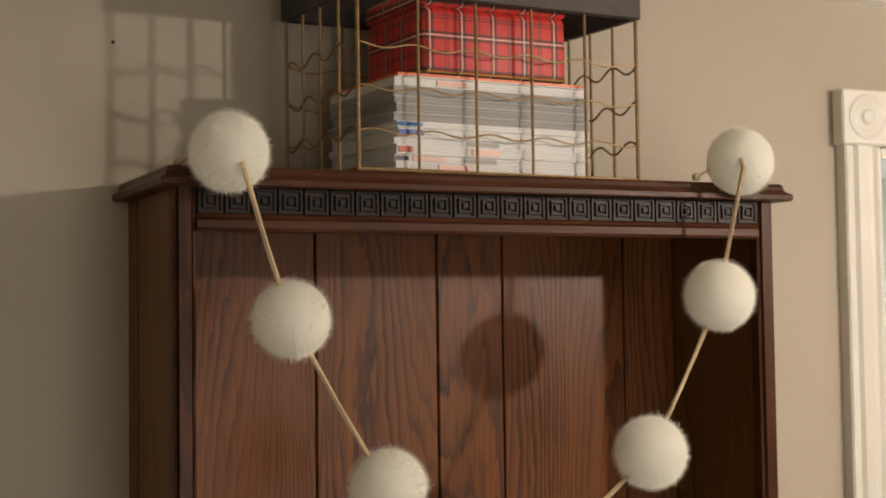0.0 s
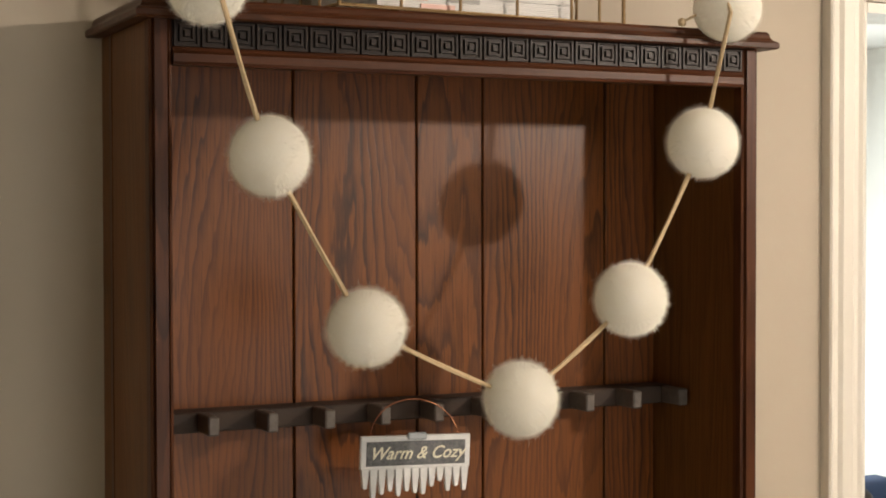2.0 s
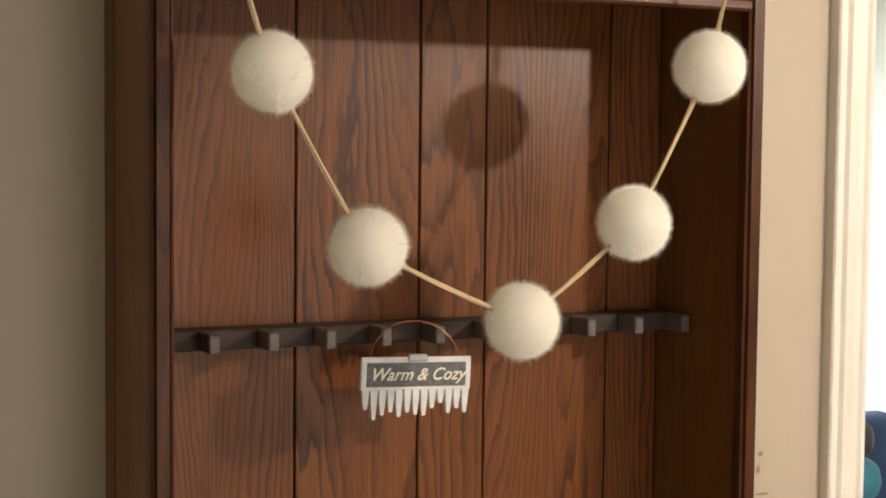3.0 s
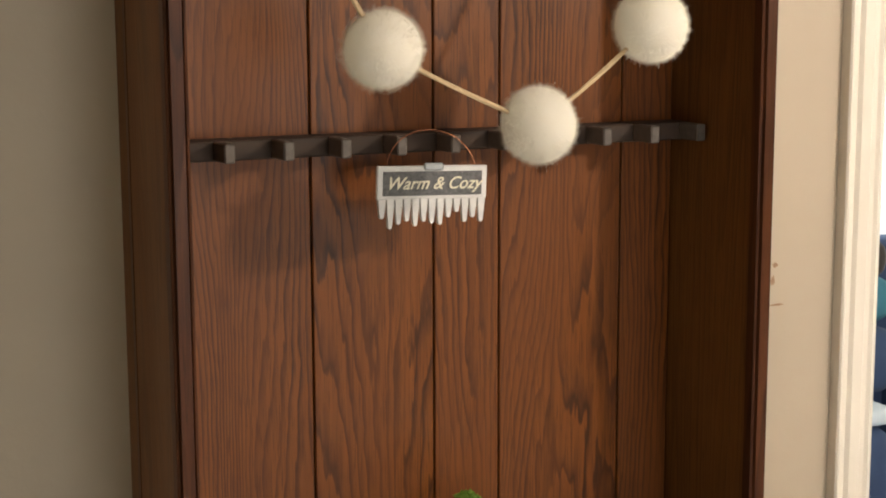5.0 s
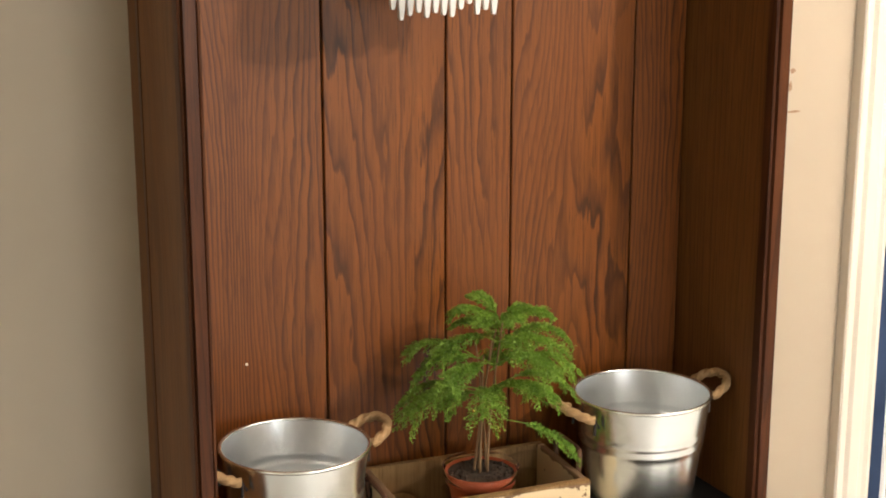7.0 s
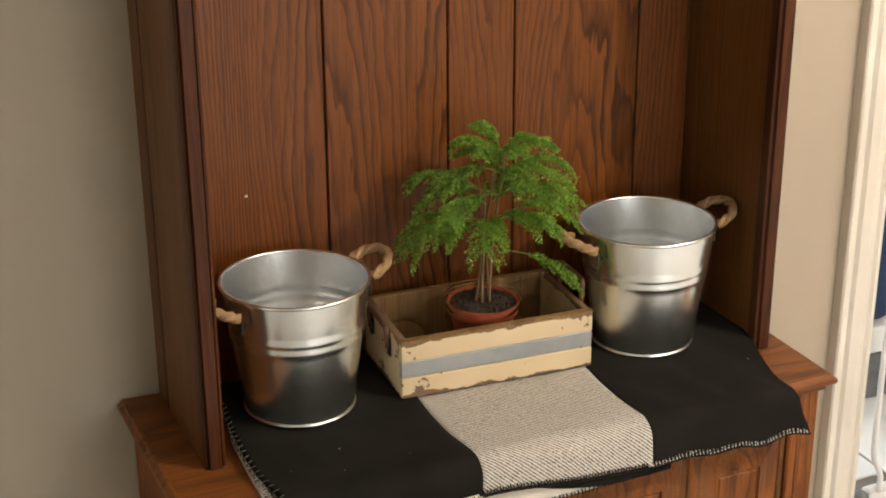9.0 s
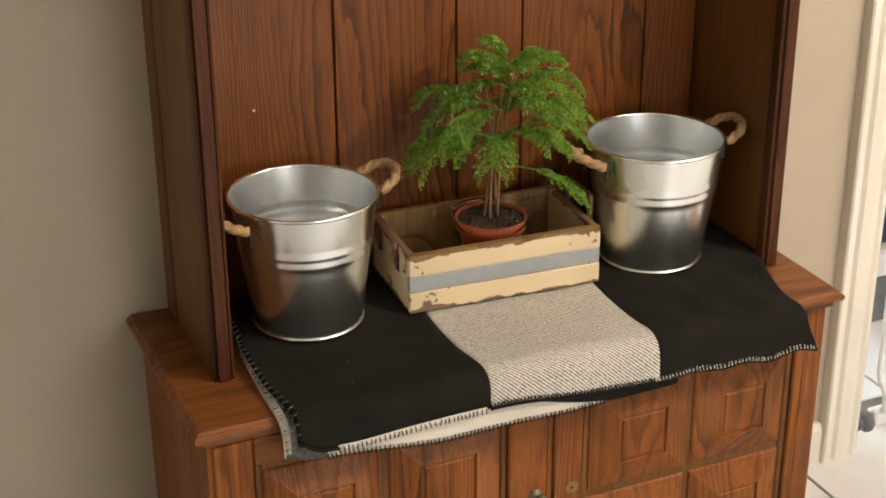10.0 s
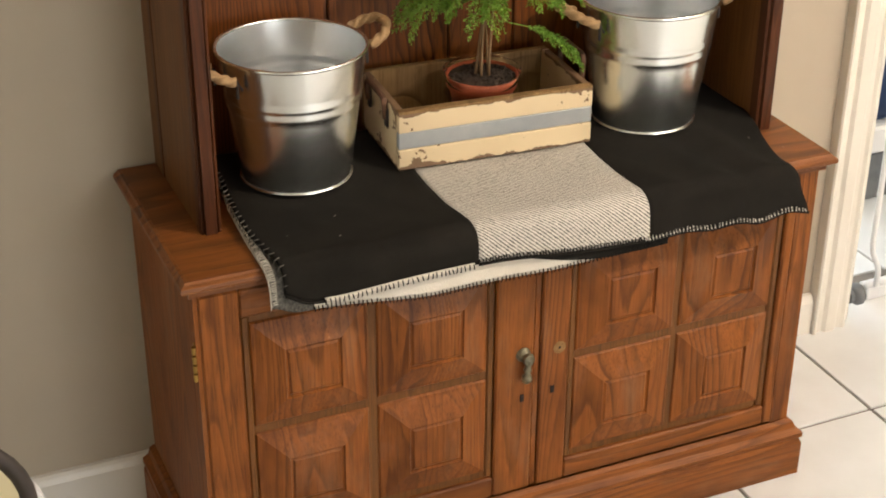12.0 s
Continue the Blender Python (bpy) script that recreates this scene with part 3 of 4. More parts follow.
lay(part("plinth", ring_of_profile(PL, BX0, BX1, BY + 0.002, WALL_Y - 0.016), BASE_WOOD, cab))
# face frame stiles
part("face_stile", block((BX0, BY + 0.001, 0.098), (BX0 + 0.006, BY + 0.022, ZB - 0.027)), BASE_WOOD, cab)
part("face_stile", block((BX1 - 0.032, BY + 0.001, 0.098), (BX1, BY + 0.022, ZB - 0.027), 0.001), BASE_WOOD, cab)


def raised_panel(w, h):
    """A fielded panel: bevels rising to a flat, sunk-edged square."""
    bm, rows = bmesh.new(), []
    for inset, y in ((0.0, 0.012), (0.0, 0.005), (0.002, 0.0025), (0.006, 0.0015), (0.041, -0.0112), (0.0425, -0.0082), (0.045, -0.0082), (0.048, -0.0104)):
        rows.append([bm.verts.new((sx * (w / 2 - inset), y, sz * (h / 2 - inset))) for sx, sz in ((-1, -1), (1, -1), (1, 1), (-1, 1))])
    for a, b in zip(rows, rows[1:]):
        for k in range(4):
            bm.faces.new((a[k], a[(k + 1) % 4], b[(k + 1) % 4], b[k]))
    bm.faces.new(rows[-1])
    bmesh.ops.recalc_face_normals(bm, faces=bm.faces)
    return bm


def door(x0, x1, xs, zs):
    z0, z1 = 0.102, ZB - 0.030
    thing = part("door", block((x0 + 0.03, BY + 0.006, z0 + 0.03), (x1 - 0.03, BY + 0.019, z1 - 0.01)), SIDE_WOOD, cab)
    lo, hi, zl, zh = xs[0][0] - 0.012, xs[-1][1] + 0.012, zs[0][0] - 0.012, zs[-1][1] + 0.012
    for a, b in (((x0, z0), (lo, z1)), ((hi, z0), (x1, z1))):
        part("stile", block((a[0], BY - 0.002, a[1]), (b[0], BY + 0.020, b[1]), 0.0025), BASE_WOOD, thing)
    for a, b in (((lo, z0), (hi, zl)), ((lo, zh), (hi, z1))):
        lay(part("rail", block((a[0] + 0.0002, BY - 0.0015, a[1]), (b[0] - 0.0002, BY + 0.020, b[1]), 0.0025), BASE_WOOD, thing))
    for a, b in ((lo, xs[0][0]), (xs[-1][1], hi)):
        part("bead", block((a, BY + 0.003, zl), (b, BY + 0.018, zh), 0.003), SIDE_WOOD, thing)
    for (xa, xb) in xs:
        for (za, zb) in zs:
            p = part("raised_panel", raised_panel(xb - xa, zb - za), BASE_WOOD, thing)
            p.matrix_basis = pose((xa + xb) / 2, BY, (za + zb) / 2)
    return thing


ZS = ((0.147, 0.305), (0.318, 0.476))
d1 = door(BX0 + 0.0065, 0.402, ((-0.004, 0.156), (0.169, 0.331)), ZS)
d2 = door(0.4135, BX1 - 0.033, ((0.470, 0.630), (0.640, 0.796)), ZS)
part("astragal", block((0.4025, BY + 0.002, 0.102), (0.4130, BY + 0.020, ZB - 0.028), 0.002), BASE_WOOD, cab)
for d, x, z in ((d1, 0.385, 0.263), (d2, 0.433, 0.266)):
    part("keyhole", block((x - 0.0032, BY - 0.0030, z - 0.0062), (x + 0.0032, BY - 0.0015, z + 0.0062), 0.0006), GAP, d, "small dark keyhole slot")
pull = part("door_pull", lathe([(0.0, 0.0), (0.008, 0.001), (0.009, 0.004), (0.005, 0.008), (0.004, 0.014), (0.007, 0.018), (0.0, 0.021)], 20), PEWTER, d1, "corroded ornate drop pull")
pull.matrix_basis = pose(0.385, BY - 0.002, 0.336, 90)
ob = part("drop", lathe([(0.0, -0.030), (0.004, -0.029), (0.0078, -0.024), (0.0070, -0.018), (0.0038, -0.013), (0.0060, -0.008), (0.0040, -0.002), (0.0072, 0.004), (0.0088, 0.010), (0.0060, 0.016), (0.0, 0.019)], 18), PEWTER, d1, smooth=True)
ob.matrix_basis = pose(0.387, BY - 0.014, 0.325, 0, 4, 0)
plate = lathe([(0.0, 0.0), (0.009, 0.0005), (0.011, 0.0), (0.011, 0.0018), (0.006, 0.0030), (0.0, 0.0032)], 20)
bmesh.ops.transform(plate, matrix=pose(0.385, BY - 0.002, 0.336, 90), verts=plate.verts)
part("backplate", plate, PEWTER, d1, smooth=True)
scar = part("screw_scar", lathe([(0.0, 0.0), (0.005, 0.0002), (0.010, 0.0)], 14), CRATE_WOOD, d2, "pale scar with a screw hole where a pull is missing")
scar.matrix_basis = pose(0.442, BY - 0.0023, 0.334, 90)
ob = part("screw_hole", lathe([(0.0, 0.0), (0.0022, 0.0)], 10), GAP, d2)
ob.matrix_basis = pose(0.442, BY - 0.0030, 0.334, 90)
for z in (0.435,):
    h = part("hinge", block((BX0 - 0.002, BY + 0.003, z - 0.028), (BX0 + 0.001, BY + 0.010, z + 0.028), 0.0012), BRASS, cab, "small brass hinge")
    for k in range(4):
        ob = part("knuckle", tube([(BX0 - 0.003, BY + 0.002, z - 0.026 + k * 0.0135), (BX0 - 0.003, BY + 0.002, z - 0.016 + k * 0.0135)], 0.003, 10), BRASS, h)


# ---- throw blanket over the base ----
def cloth_z(x, y):
    return 0.0025 * noise.noise((x * 9, y * 9, 0.3)) + 0.0012 * noise.noise((x * 30, y * 22, 2))


def drape(x0, x1, lift, hang, back, skew=lambda s: 0.0, bulge=0.018, front=-0.118):
    """A sheet lying on the base, bent over its front edge and hanging: along x, and s from the back to the lower edge."""
    nx, ns = 110, 56
    xs = np.linspace(x0, x1, nx)
    flat = back - front
    grid = []
    for i, x in enumerate(xs):
        col, h = [], hang(x)
        for j in range(ns):
            s = (flat + h + 0.03) * j / (ns - 1)
            if s < flat:
                y, z = back - s, ZB + lift
            else:
                d = s - flat
                r = 0.026
                if d < r * 1.5:
                    a = d / r
                    y, z = front - r * math.sin(a), ZB + lift - r * (1 - math.cos(a))
                else:
                    a = 1.5
                    y, z = front - r * math.sin(a) - bulge * 0.15 * (d - r * a) / 0.05, ZB + lift - r * (1 - math.cos(a)) - (d - r * a)
                y += 0.006 * noise.noise((x * 11, 4.0, d * 6)) * min(d / 0.03, 1)
            col.append((x + skew(s / (flat + h)), y, z + (cloth_z(x, y) if s < flat + 0.02 else 0)))
        grid.append(col)
    return xs, grid


def sheet(grid, i0, i1):
    bm = bmesh.new()
    g = [[bm.verts.new(p) for p in col] for col in grid[i0:i1 + 1]]
    for a, b in zip(g, g[1:]):
        for j in range(len(a) - 1):
            bm.faces.new((a[j], b[j], b[j + 1], a[j + 1]))
    bmesh.ops.recalc_face_normals(bm, faces=bm.faces)
    return bm


def thicken(ob, thick):
    mod = ob.modifiers.new("thickness", "SOLIDIFY")
    mod.thickness, mod.offset = thick, -1


throw = root("throw_blanket", pose(0, 0, ZB), "folded black wool throw with grey twill stripe and whip-stitched edges", "blanket")
throw.matrix_world = Matrix()


def ease(v):
    v = min(1.0, max(0.0, v))
    return v * v * (3 - 2 * v)


def top_hang(x):
    return 0.038 + 0.017 * ease((x - 0.30) / 0.24) + 0.006 * math.exp(-((x - 0.10) / 0.07) ** 2) - 0.016 * math.exp(-((x - 0.03) / 0.022) ** 2)


xs, grid = drape(0.034, 0.830, 0.016, top_hang, 0.200, lambda s: -0.016 * ease(s / 0.6) + 0.012 * ease((s - 0.7) / 0.3))
# towards its far end the throw narrows to the front, round the bend and down to the corner
for i, x in enumerate(xs):
    for j, p in enumerate(grid[i]):
        t = ease((x - 0.50) / 0.33)
        creases = 0.0042 * t * math.sin(52 * x + 24 * p[1] + 2 * math.sin(9 * x)) * ease((0.08 - p[1]) / 0.1)
        grid[i][j] = (p[0] - 0.036 * t * ease((0.06 - p[1]) / 0.17) + 0.016 * t * ease((ZB - 0.006 - p[2]) / 0.05), p[1], p[2] + creases - 0.006 * t * ease((-0.06 - p[1]) / 0.06))
cut0, cut1 = int(np.searchsorted(xs, 0.290)), int(np.searchsorted(xs, 0.551))
for n, i0, i1, mat in (("black_panel", 0, cut0, BLACK_CLOTH), ("grey_stripe", cut0, cut1, TWILL), ("black_panel", cut1, len(xs) - 1, BLACK_CLOTH)):
    ob = part(n, sheet(grid, i0, i1), mat, throw, "grey herringbone twill stripe" if mat is TWILL else "", smooth=True)
    thicken(ob, 0.005)


def stitches(path, length, step, mat, name, out=(0, -0.0012, 0)):
    """Whip stitches: short bars across an edge, slanting a little."""
    bm, carry = bmesh.new(), 0.0
    rng = random.Random(len(path))
    for p, q in zip(path, path[1:]):
        p, q = Vector(p), Vector(q)
        d = (q - p).length
        while carry < d:
            c = p.lerp(q, carry / d) + Vector(out)
            lean = Vector((rng.uniform(-0.0012, 0.0012), 0, 0))
            up = Vector((0, 0.1, 1)).normalized()
            tube([c - up * (0.0015) - lean, c + up * 0.2 * length + Vector((0, -0.0012, 0)), c + up * length * rng.uniform(0.85, 1.1) + lean], 0.0009, 5, bm)
            carry += step * rng.uniform(0.85, 1.15)
        carry -= d
    return tagged(part(name, bm, mat, throw), kind="stuff")


hem = [c[-1] for c in grid]
side_hem = grid[0]
corner = int(np.searchsorted(xs, 0.085))
stitches(hem[corner:cut0], 0.0055, 0.0062, BLACK_CLOTH, "hem_stitching", (0, -0.0042, -0.0015))
stitches(hem[cut0:cut1], 0.008, 0.0045, BLACK_CLOTH, "hem_stitching")
stitches(hem[cut1:], 0.007, 0.0055, TWILL, "hem_stitching")
for hemline, mat in ((hem[cut0:cut1], BLACK_CLOTH), (hem[cut1:], BLACK_CLOTH), (hem[corner:cut0], WHITE_CLOTH), (hem[:corner + 1], BLACK_CLOTH)):
    part("hem_cord", tube([(p[0], p[1] - 0.001, p[2] + (0.001 if mat is WHITE_CLOTH else 0)) for p in hemline], 0.0036 if mat is WHITE_CLOTH else 0.0022, 8), mat, throw, smooth=True)
bm = bmesh.new()
rng = random.Random(4)
for a, b in zip(side_hem[9::2], side_hem[10::2]):
    p = Vector(a).lerp(Vector(b), 0.4)
    tube([p + Vector((0.0035, 0, 0.003)), p + Vector((-0.003, rng.uniform(-0.003, 0.003), 0.001)), p + Vector((-0.004, 0, -0.005))], 0.0008, 5, bm)
tagged(part("side_stitching", bm, CHARCOAL, throw), kind="stuff")


# the lower folds that peep out under the front edge
def low_hang(x):
    return 0.0455 - 0.013 * math.exp(-((x - 0.014) / 0.022) ** 2) + 0.015 * ease((x - 0.05) / 0.2) - 0.005 * ease((x - 0.40) / 0.16)


xs2, grid2 = drape(0.014, 0.556, 0.006, low_hang, 0.14, lambda s: 0.014 * (1 - s) ** 2, front=-0.113)
k0 = int(np.searchsorted(xs2, 0.066))
for n, i0, i1, mat in (("grey_fold", 0, k0, CHARCOAL), ("white_fold", k0, len(xs2) - 1, WHITE_CLOTH)):
    thicken(part(n, sheet(grid2, i0, i1), mat, throw, "white underside fold" if mat is WHITE_CLOTH else "charcoal twill lower fold", smooth=True), 0.006)
low = [c[-1] for c in grid2]
bm = bmesh.new()
for a, b in zip(grid2[0][14:], grid2[0][15:]):
    for f in (0.0, 0.5):
        p = Vector(a).lerp(Vector(b), f)
        tube([p + Vector((0.007, 0, 0.0035)), p + Vector((-0.001, rng.uniform(-0.002, 0.002), 0.0025)), p + Vector((-0.002, 0, -0.004))], 0.0005, 5, bm)
tagged(part("side_stitching", bm, WHITE_CLOTH, throw), kind="stuff")
stitches(low[k0:], 0.006, 0.0058, BLACK_CLOTH, "hem_stitching", (0, -0.0016, -0.001))


def mid_hang(x):
    return 0.024 + 0.040 * ease((x - 0.26) / 0.24)


xs3, grid3 = drape(0.20, 0.58, 0.011, mid_hang, 0.0, front=-0.115)
thicken(part("black_fold", sheet(grid3, 0, len(xs3) - 1), BLACK_CLOTH, throw, "black middle fold", smooth=True), 0.004)
CLOTH_TOP = ZB + 0.0175
fleck = bmesh.new()
bmesh.ops.create_icosphere(fleck, subdivisions=1, radius=0.0024, matrix=pose(0.109, BACK - 0.0008, 0.838))
part("paint_fleck", fleck, TRIM, cab, "tiny white paint fleck")
lint, rng = bmesh.new(), random.Random(31)
for k in range(16):
    x, y = rng.uniform(0.05, 0.80), rng.uniform(-0.10, 0.16)
    if 0.28 < x < 0.56:
        continue
    z = ZB + 0.016 + cloth_z(x, y) + 0.0012
    tube([(x, y, z), (x + rng.uniform(-0.003, 0.003), y + rng.uniform(-0.003, 0.003), z + 0.0004)], rng.uniform(0.00015, 0.00026), 4, lint)
tagged(part("lint", lint, WHITE_CLOTH, throw), kind="stuff")


# ---- galvanised buckets ----
def bucket():
    thing = root("bucket", pose(0, 0, 0), "galvanised steel bucket with jute rope handles standing on the throw", "bucket", "steel buckets")
    H, RB, RT = 0.184, 0.074, 0.099
    outer = [(RB + 0.001, 0.003)]
    for k in range(1, 41):
        z = H * k / 40
        r = RB + (RT - RB) * z / H
        for zc in (0.127, 0.114):
            r += 0.0022 * math.exp(-((z - zc) / 0.0032) ** 2)
        outer.append((r, z))
    part("body", lathe([(0.0, 0.004)] + [(RB, 0.004)] + outer, 64), GALV, thing, smooth=True)
    inner = [(r - 0.0016, max(z, 0.006)) for r, z in reversed(outer)]
    part("lining", lathe(inner + [(0.0, 0.006)], 64), GALV_IN, thing, "spangled dull steel inside", smooth=True)
    part("rim", tube([((RT + 0.0006) * math.cos(a), (RT + 0.0006) * math.sin(a), H) for a in np.linspace(0, 2 * math.pi, 65)[:-1]], 0.0027, 8, closed=True), GALV, thing, smooth=True)
    part("foot_ring", tube([((RB + 0.0012) * math.cos(a), (RB + 0.0012) * math.sin(a), 0.0021) for a in np.linspace(0, 2 * math.pi, 65)[:-1]], 0.0021, 8, closed=True), GALV, thing, smooth=True)
    part("seam", block((-0.0015, -0.0012, 0.006), (0.0015, 0.0012, H - 0.003), 0.0004, pose(RB + 0.001, 0, 0, 0, math.degrees(math.atan2(RT - RB, H)), 0)), GALV, thing)
    for s in (1, -1):
        pts = []
        for k in range(61):
            a = -2.0 + 4.0 * k / 60
            pts.append((s * (RT + 0.020 + 0.028 * math.cos(a)), 0.031 * math.sin(a), H - 0.010 + 0.014 * math.cos(a)))
        rope = part("rope_handle", tube(pts, 0.0062, 18, twist=0.75, lobes=3), ROPE, thing, "twisted jute rope handle", smooth=True)
        for y in (-0.028, 0.028):
            ear = tube([(s * (RT - 0.004), y, H - 0.030), (s * (RT + 0.003), y, H - 0.016), (s * (RT + 0.003), y, H - 0.040)], 0.0022, 8)
            part("rivet", ear, IRON, rope)
    return thing


b1 = bucket()
b1.matrix_world = pose(0.131, 0.100, CLOTH_TOP, 0, 0, 15)
b2 = copy_thing(b1, pose(0.665, 0.086, CLOTH_TOP, 0, 0, 4))

# ---- wooden crate ----
crate = root("wooden_crate", pose(0.4085, 0.1215, CLOTH_TOP + 0.001, 0, 0, -3.2), "chipped cream wooden crate with a zinc band and iron handles", "crate")
CW, CD, CH, T = 0.288, 0.168, 0.086, 0.011
for k, (z0, z1) in enumerate(((0.0, 0.030), (0.0305, 0.0545), (0.055, CH))):
    mat = ZINC if k == 1 else CRATE_PAINT
    y = -CD / 2 + (0.001 if k == 1 else 0)
    part("front_slat", block((-CW / 2, y, z0), (CW / 2, -CD / 2 + T, z1), 0.0012), mat, crate, "grey zinc band" if k == 1 else "", )
part("back_panel", block((-CW / 2, CD / 2 - T, 0), (CW / 2, CD / 2, CH), 0.0015), CRATE_WOOD, crate)
part("floor_board", block((-CW / 2 + T, -CD / 2 + T, 0.002), (CW / 2 - T, CD / 2 - T, 0.009)), CRATE_WOOD, crate)
for s in (-1, 1):
    x0, x1 = sorted((s * CW / 2, s * (CW / 2 - T)))
    part("end_panel", block((x0, -CD / 2 + T, 0), (x1, CD / 2 - T, CH), 0.0015), CRATE_PAINT, crate)
    hz = 0.114 if s > 0 else 0.090
    h = tube([(s * (CW / 2 + 0.003), -0.036, 0.060), (s * (CW / 2 + 0.005), -0.038, hz - 0.008), (s * (CW / 2 + 0.005), -0.036, hz - 0.002), (s * (CW / 2 + 0.005), -0.029, hz), (s * (CW / 2 + 0.005), 0.029, hz), (s * (CW / 2 + 0.005), 0.036, hz - 0.002), (s * (CW / 2 + 0.005), 0.038, hz - 0.008), (s * (CW / 2 + 0.003), 0.036, 0.060)], 0.0042, 8)
    part("handle", h, RUST, crate, "worn brown iron handle")
    for y in (-0.037, 0.037):
        part("handle_clip", block((s * (CW / 2 + 0.002) - 0.002, y - 0.005, 0.048), (s * (CW / 2 + 0.002) + 0.002, y + 0.005, 0.074), 0.001), IRON, crate)
part("rim_chip", moulding([(-CD / 2 - 0.0004, CH - 0.0035), (-CD / 2 - 0.0004, CH + 0.0004), (-CD / 2 + T, CH + 0.0004), (-CD / 2 + T, CH - 0.0035)], -CW / 2 + 0.001, CW / 2 - 0.001), CRATE_WOOD, crate)

# ---- potted young pine ----
plant = root("potted_plant", pose(0.414, 0.112, CLOTH_TOP + 0.010), "bushy green young pine with drooping branches in a terracotta plastic pot", "plant")
part("pot", lathe([(0.0, 0.0), (0.034, 0.0), (0.036, 0.003), (0.046, 0.068), (0.050, 0.069), (0.0515, 0.086), (0.049, 0.087), (0.047, 0.080), (0.0, 0.078)], 40), TERRA, plant, smooth=True)
part("liner", lathe([(0.0495, 0.074), (0.0545, 0.092), (0.0555, 0.0925), (0.0505, 0.0745)], 40, close=True), CLEAR, plant, "clear plastic liner", smooth=True)
bm = lathe([(0.0, 0.0835), (0.02, 0.084), (0.035, 0.0828), (0.0485, 0.0825)], 40)
rng = random.Random(7)
for k in range(130):
    a, r = rng.uniform(0, 6.28), 0.046 * math.sqrt(rng.random())
    bmesh.ops.create_icosphere(bm, subdivisions=1, radius=rng.uniform(0.0012, 0.0036), matrix=pose(r * math.cos(a), r * math.sin(a), 0.0835, rng.uniform(0, 90), rng.uniform(0, 90), 0))
part("soil", bm, SOIL, plant)
rng = random.Random(21)


def brush(bm, pts, length, count):
    """A twig clad all round in short forward-leaning needles."""
    for p, q in zip(pts, pts[1:]):
        ahead = (q - p).normalized()
        side = ahead.orthogonal().normalized()
        up = ahead.cross(side)
        for e in range(count):
            o, a = p.lerp(q, (e + rng.random()) / count), rng.uniform(0, 6.283)
            out = ((side * math.cos(a) + up * math.sin(a)) * rng.uniform(0.7, 1.0) + ahead * rng.uniform(0.55, 0.95)).normalized()
            tip = o + out * length * rng.uniform(0.75, 1.2)
            wide = out.cross(Vector((rng.uniform(-1, 1), rng.uniform(-1, 1), 0.6))).normalized() * 0.0010
            bm.faces.new([bm.verts.new(v) for v in (o - wide * 0.6, o.lerp(tip, 0.6) - wide, tip, o.lerp(tip, 0.6) + wide)])


def branch(base, way, length, droop):
    """A branch that arches out and nods, with a comb of hanging twigs down both sides."""
    bm = bmesh.new()
    p, d, n = Vector(base), Vector(way).normalized(), 12
    across = d.cross(Vector((0, 0, 1))).normalized()
    sway, pts = rng.uniform(-0.05, 0.05), [p.copy()]
    for k in range(n):
        d = (d + Vector((0, 0, -droop * (0.3 + 1.4 * k / n) / n)) + across * sway / 3).normalized()
        p = p + d * (length / n)
        pts.append(p.copy())
    tube(pts, 0.0010, 5, bm, taper=0.5)
    brush(bm, pts[3:], 0.0058, 14)
    for k in range(4, n):
        ahead = (pts[k + 1] - pts[k]).normalized()
        for s in (-1, 1):
            w = (0.015 + 0.022 * math.sin(math.pi * (k - 3) / (n - 2))) * rng.uniform(0.75, 1.15) * length / 0.11
            out = (across * s * 0.70 + ahead * 0.85 + Vector((0, 0, rng.uniform(-0.05, 0.25)))).normalized()
            twig = [pts[k] + out * (w * f) + Vector((0, 0, -0.36 * w * f * f)) for f in (0, 0.25, 0.5, 0.75, 1.0)]
            brush(bm, twig, 0.0054, 13)
    return part("branch", bm, LEAF, plant)


heads = []
for k, (lean_x, lean_y, tall) in enumerate(((-0.016, 0.012, 0.200), (0.004, -0.018, 0.180), (0.042, 0.004, 0.212), (0.030, 0.024, 0.195), (0.018, 0.004, 0.228))):
    a = k * 1.257 + 0.5
    foot = Vector((0.014 * math.cos(a), 0.010 * math.sin(a), 0.080))
    head = foot + Vector((lean_x, lean_y, tall))
    line = [foot.lerp(head, f) + Vector((0.004 * math.sin(3 * f + k), 0.003 * math.sin(4 * f), 0)) for f in np.linspace(0, 1, 9)]
    part("stem", tube(line, 0.0022, 6, taper=0.45), STEM, plant, smooth=True)
    heads.append((foot, head))
# whorls of branches: how far up the trunks, how many, their reach, rise and droop
for level, (f, count, reach, rise, droop) in enumerate(((0.57, 9, 0.124, 0.42, 1.50), (0.71, 10, 0.118, 0.50, 1.55), (0.85, 9, 0.104, 0.62, 1.5), (0.97, 6, 0.074, 0.90, 1.4))):
    for j in range(count):
        turn = j * 6.283 / count + level * 0.55 + rng.uniform(-0.16, 0.16)
        way = Vector((math.cos(turn), (0.62 if math.sin(turn) > 0 else 0.85) * math.sin(turn), rise + rng.uniform(-0.15, 0.15)))
        foot, head = heads[4] if level == 3 or (level and j % 2) else max(heads, key=lambda h: (h[1].x - 0.016) * way.x + h[1].y * way.y + rng.uniform(0, 0.02))
        towards = max(0.0, -0.35 * way.x - way.y) if level == 0 else 0.0
        branch(foot.lerp(head, f), way, reach * rng.uniform(0.82, 1.10) * (1 - 0.38 * towards), droop * (1 - 0.3 * towards))
# one low branch hangs over the crate's end
branch(Vector((0.034, -0.012, 0.160)), (0.9, -0.40, -0.15), 0.110, 0.9)

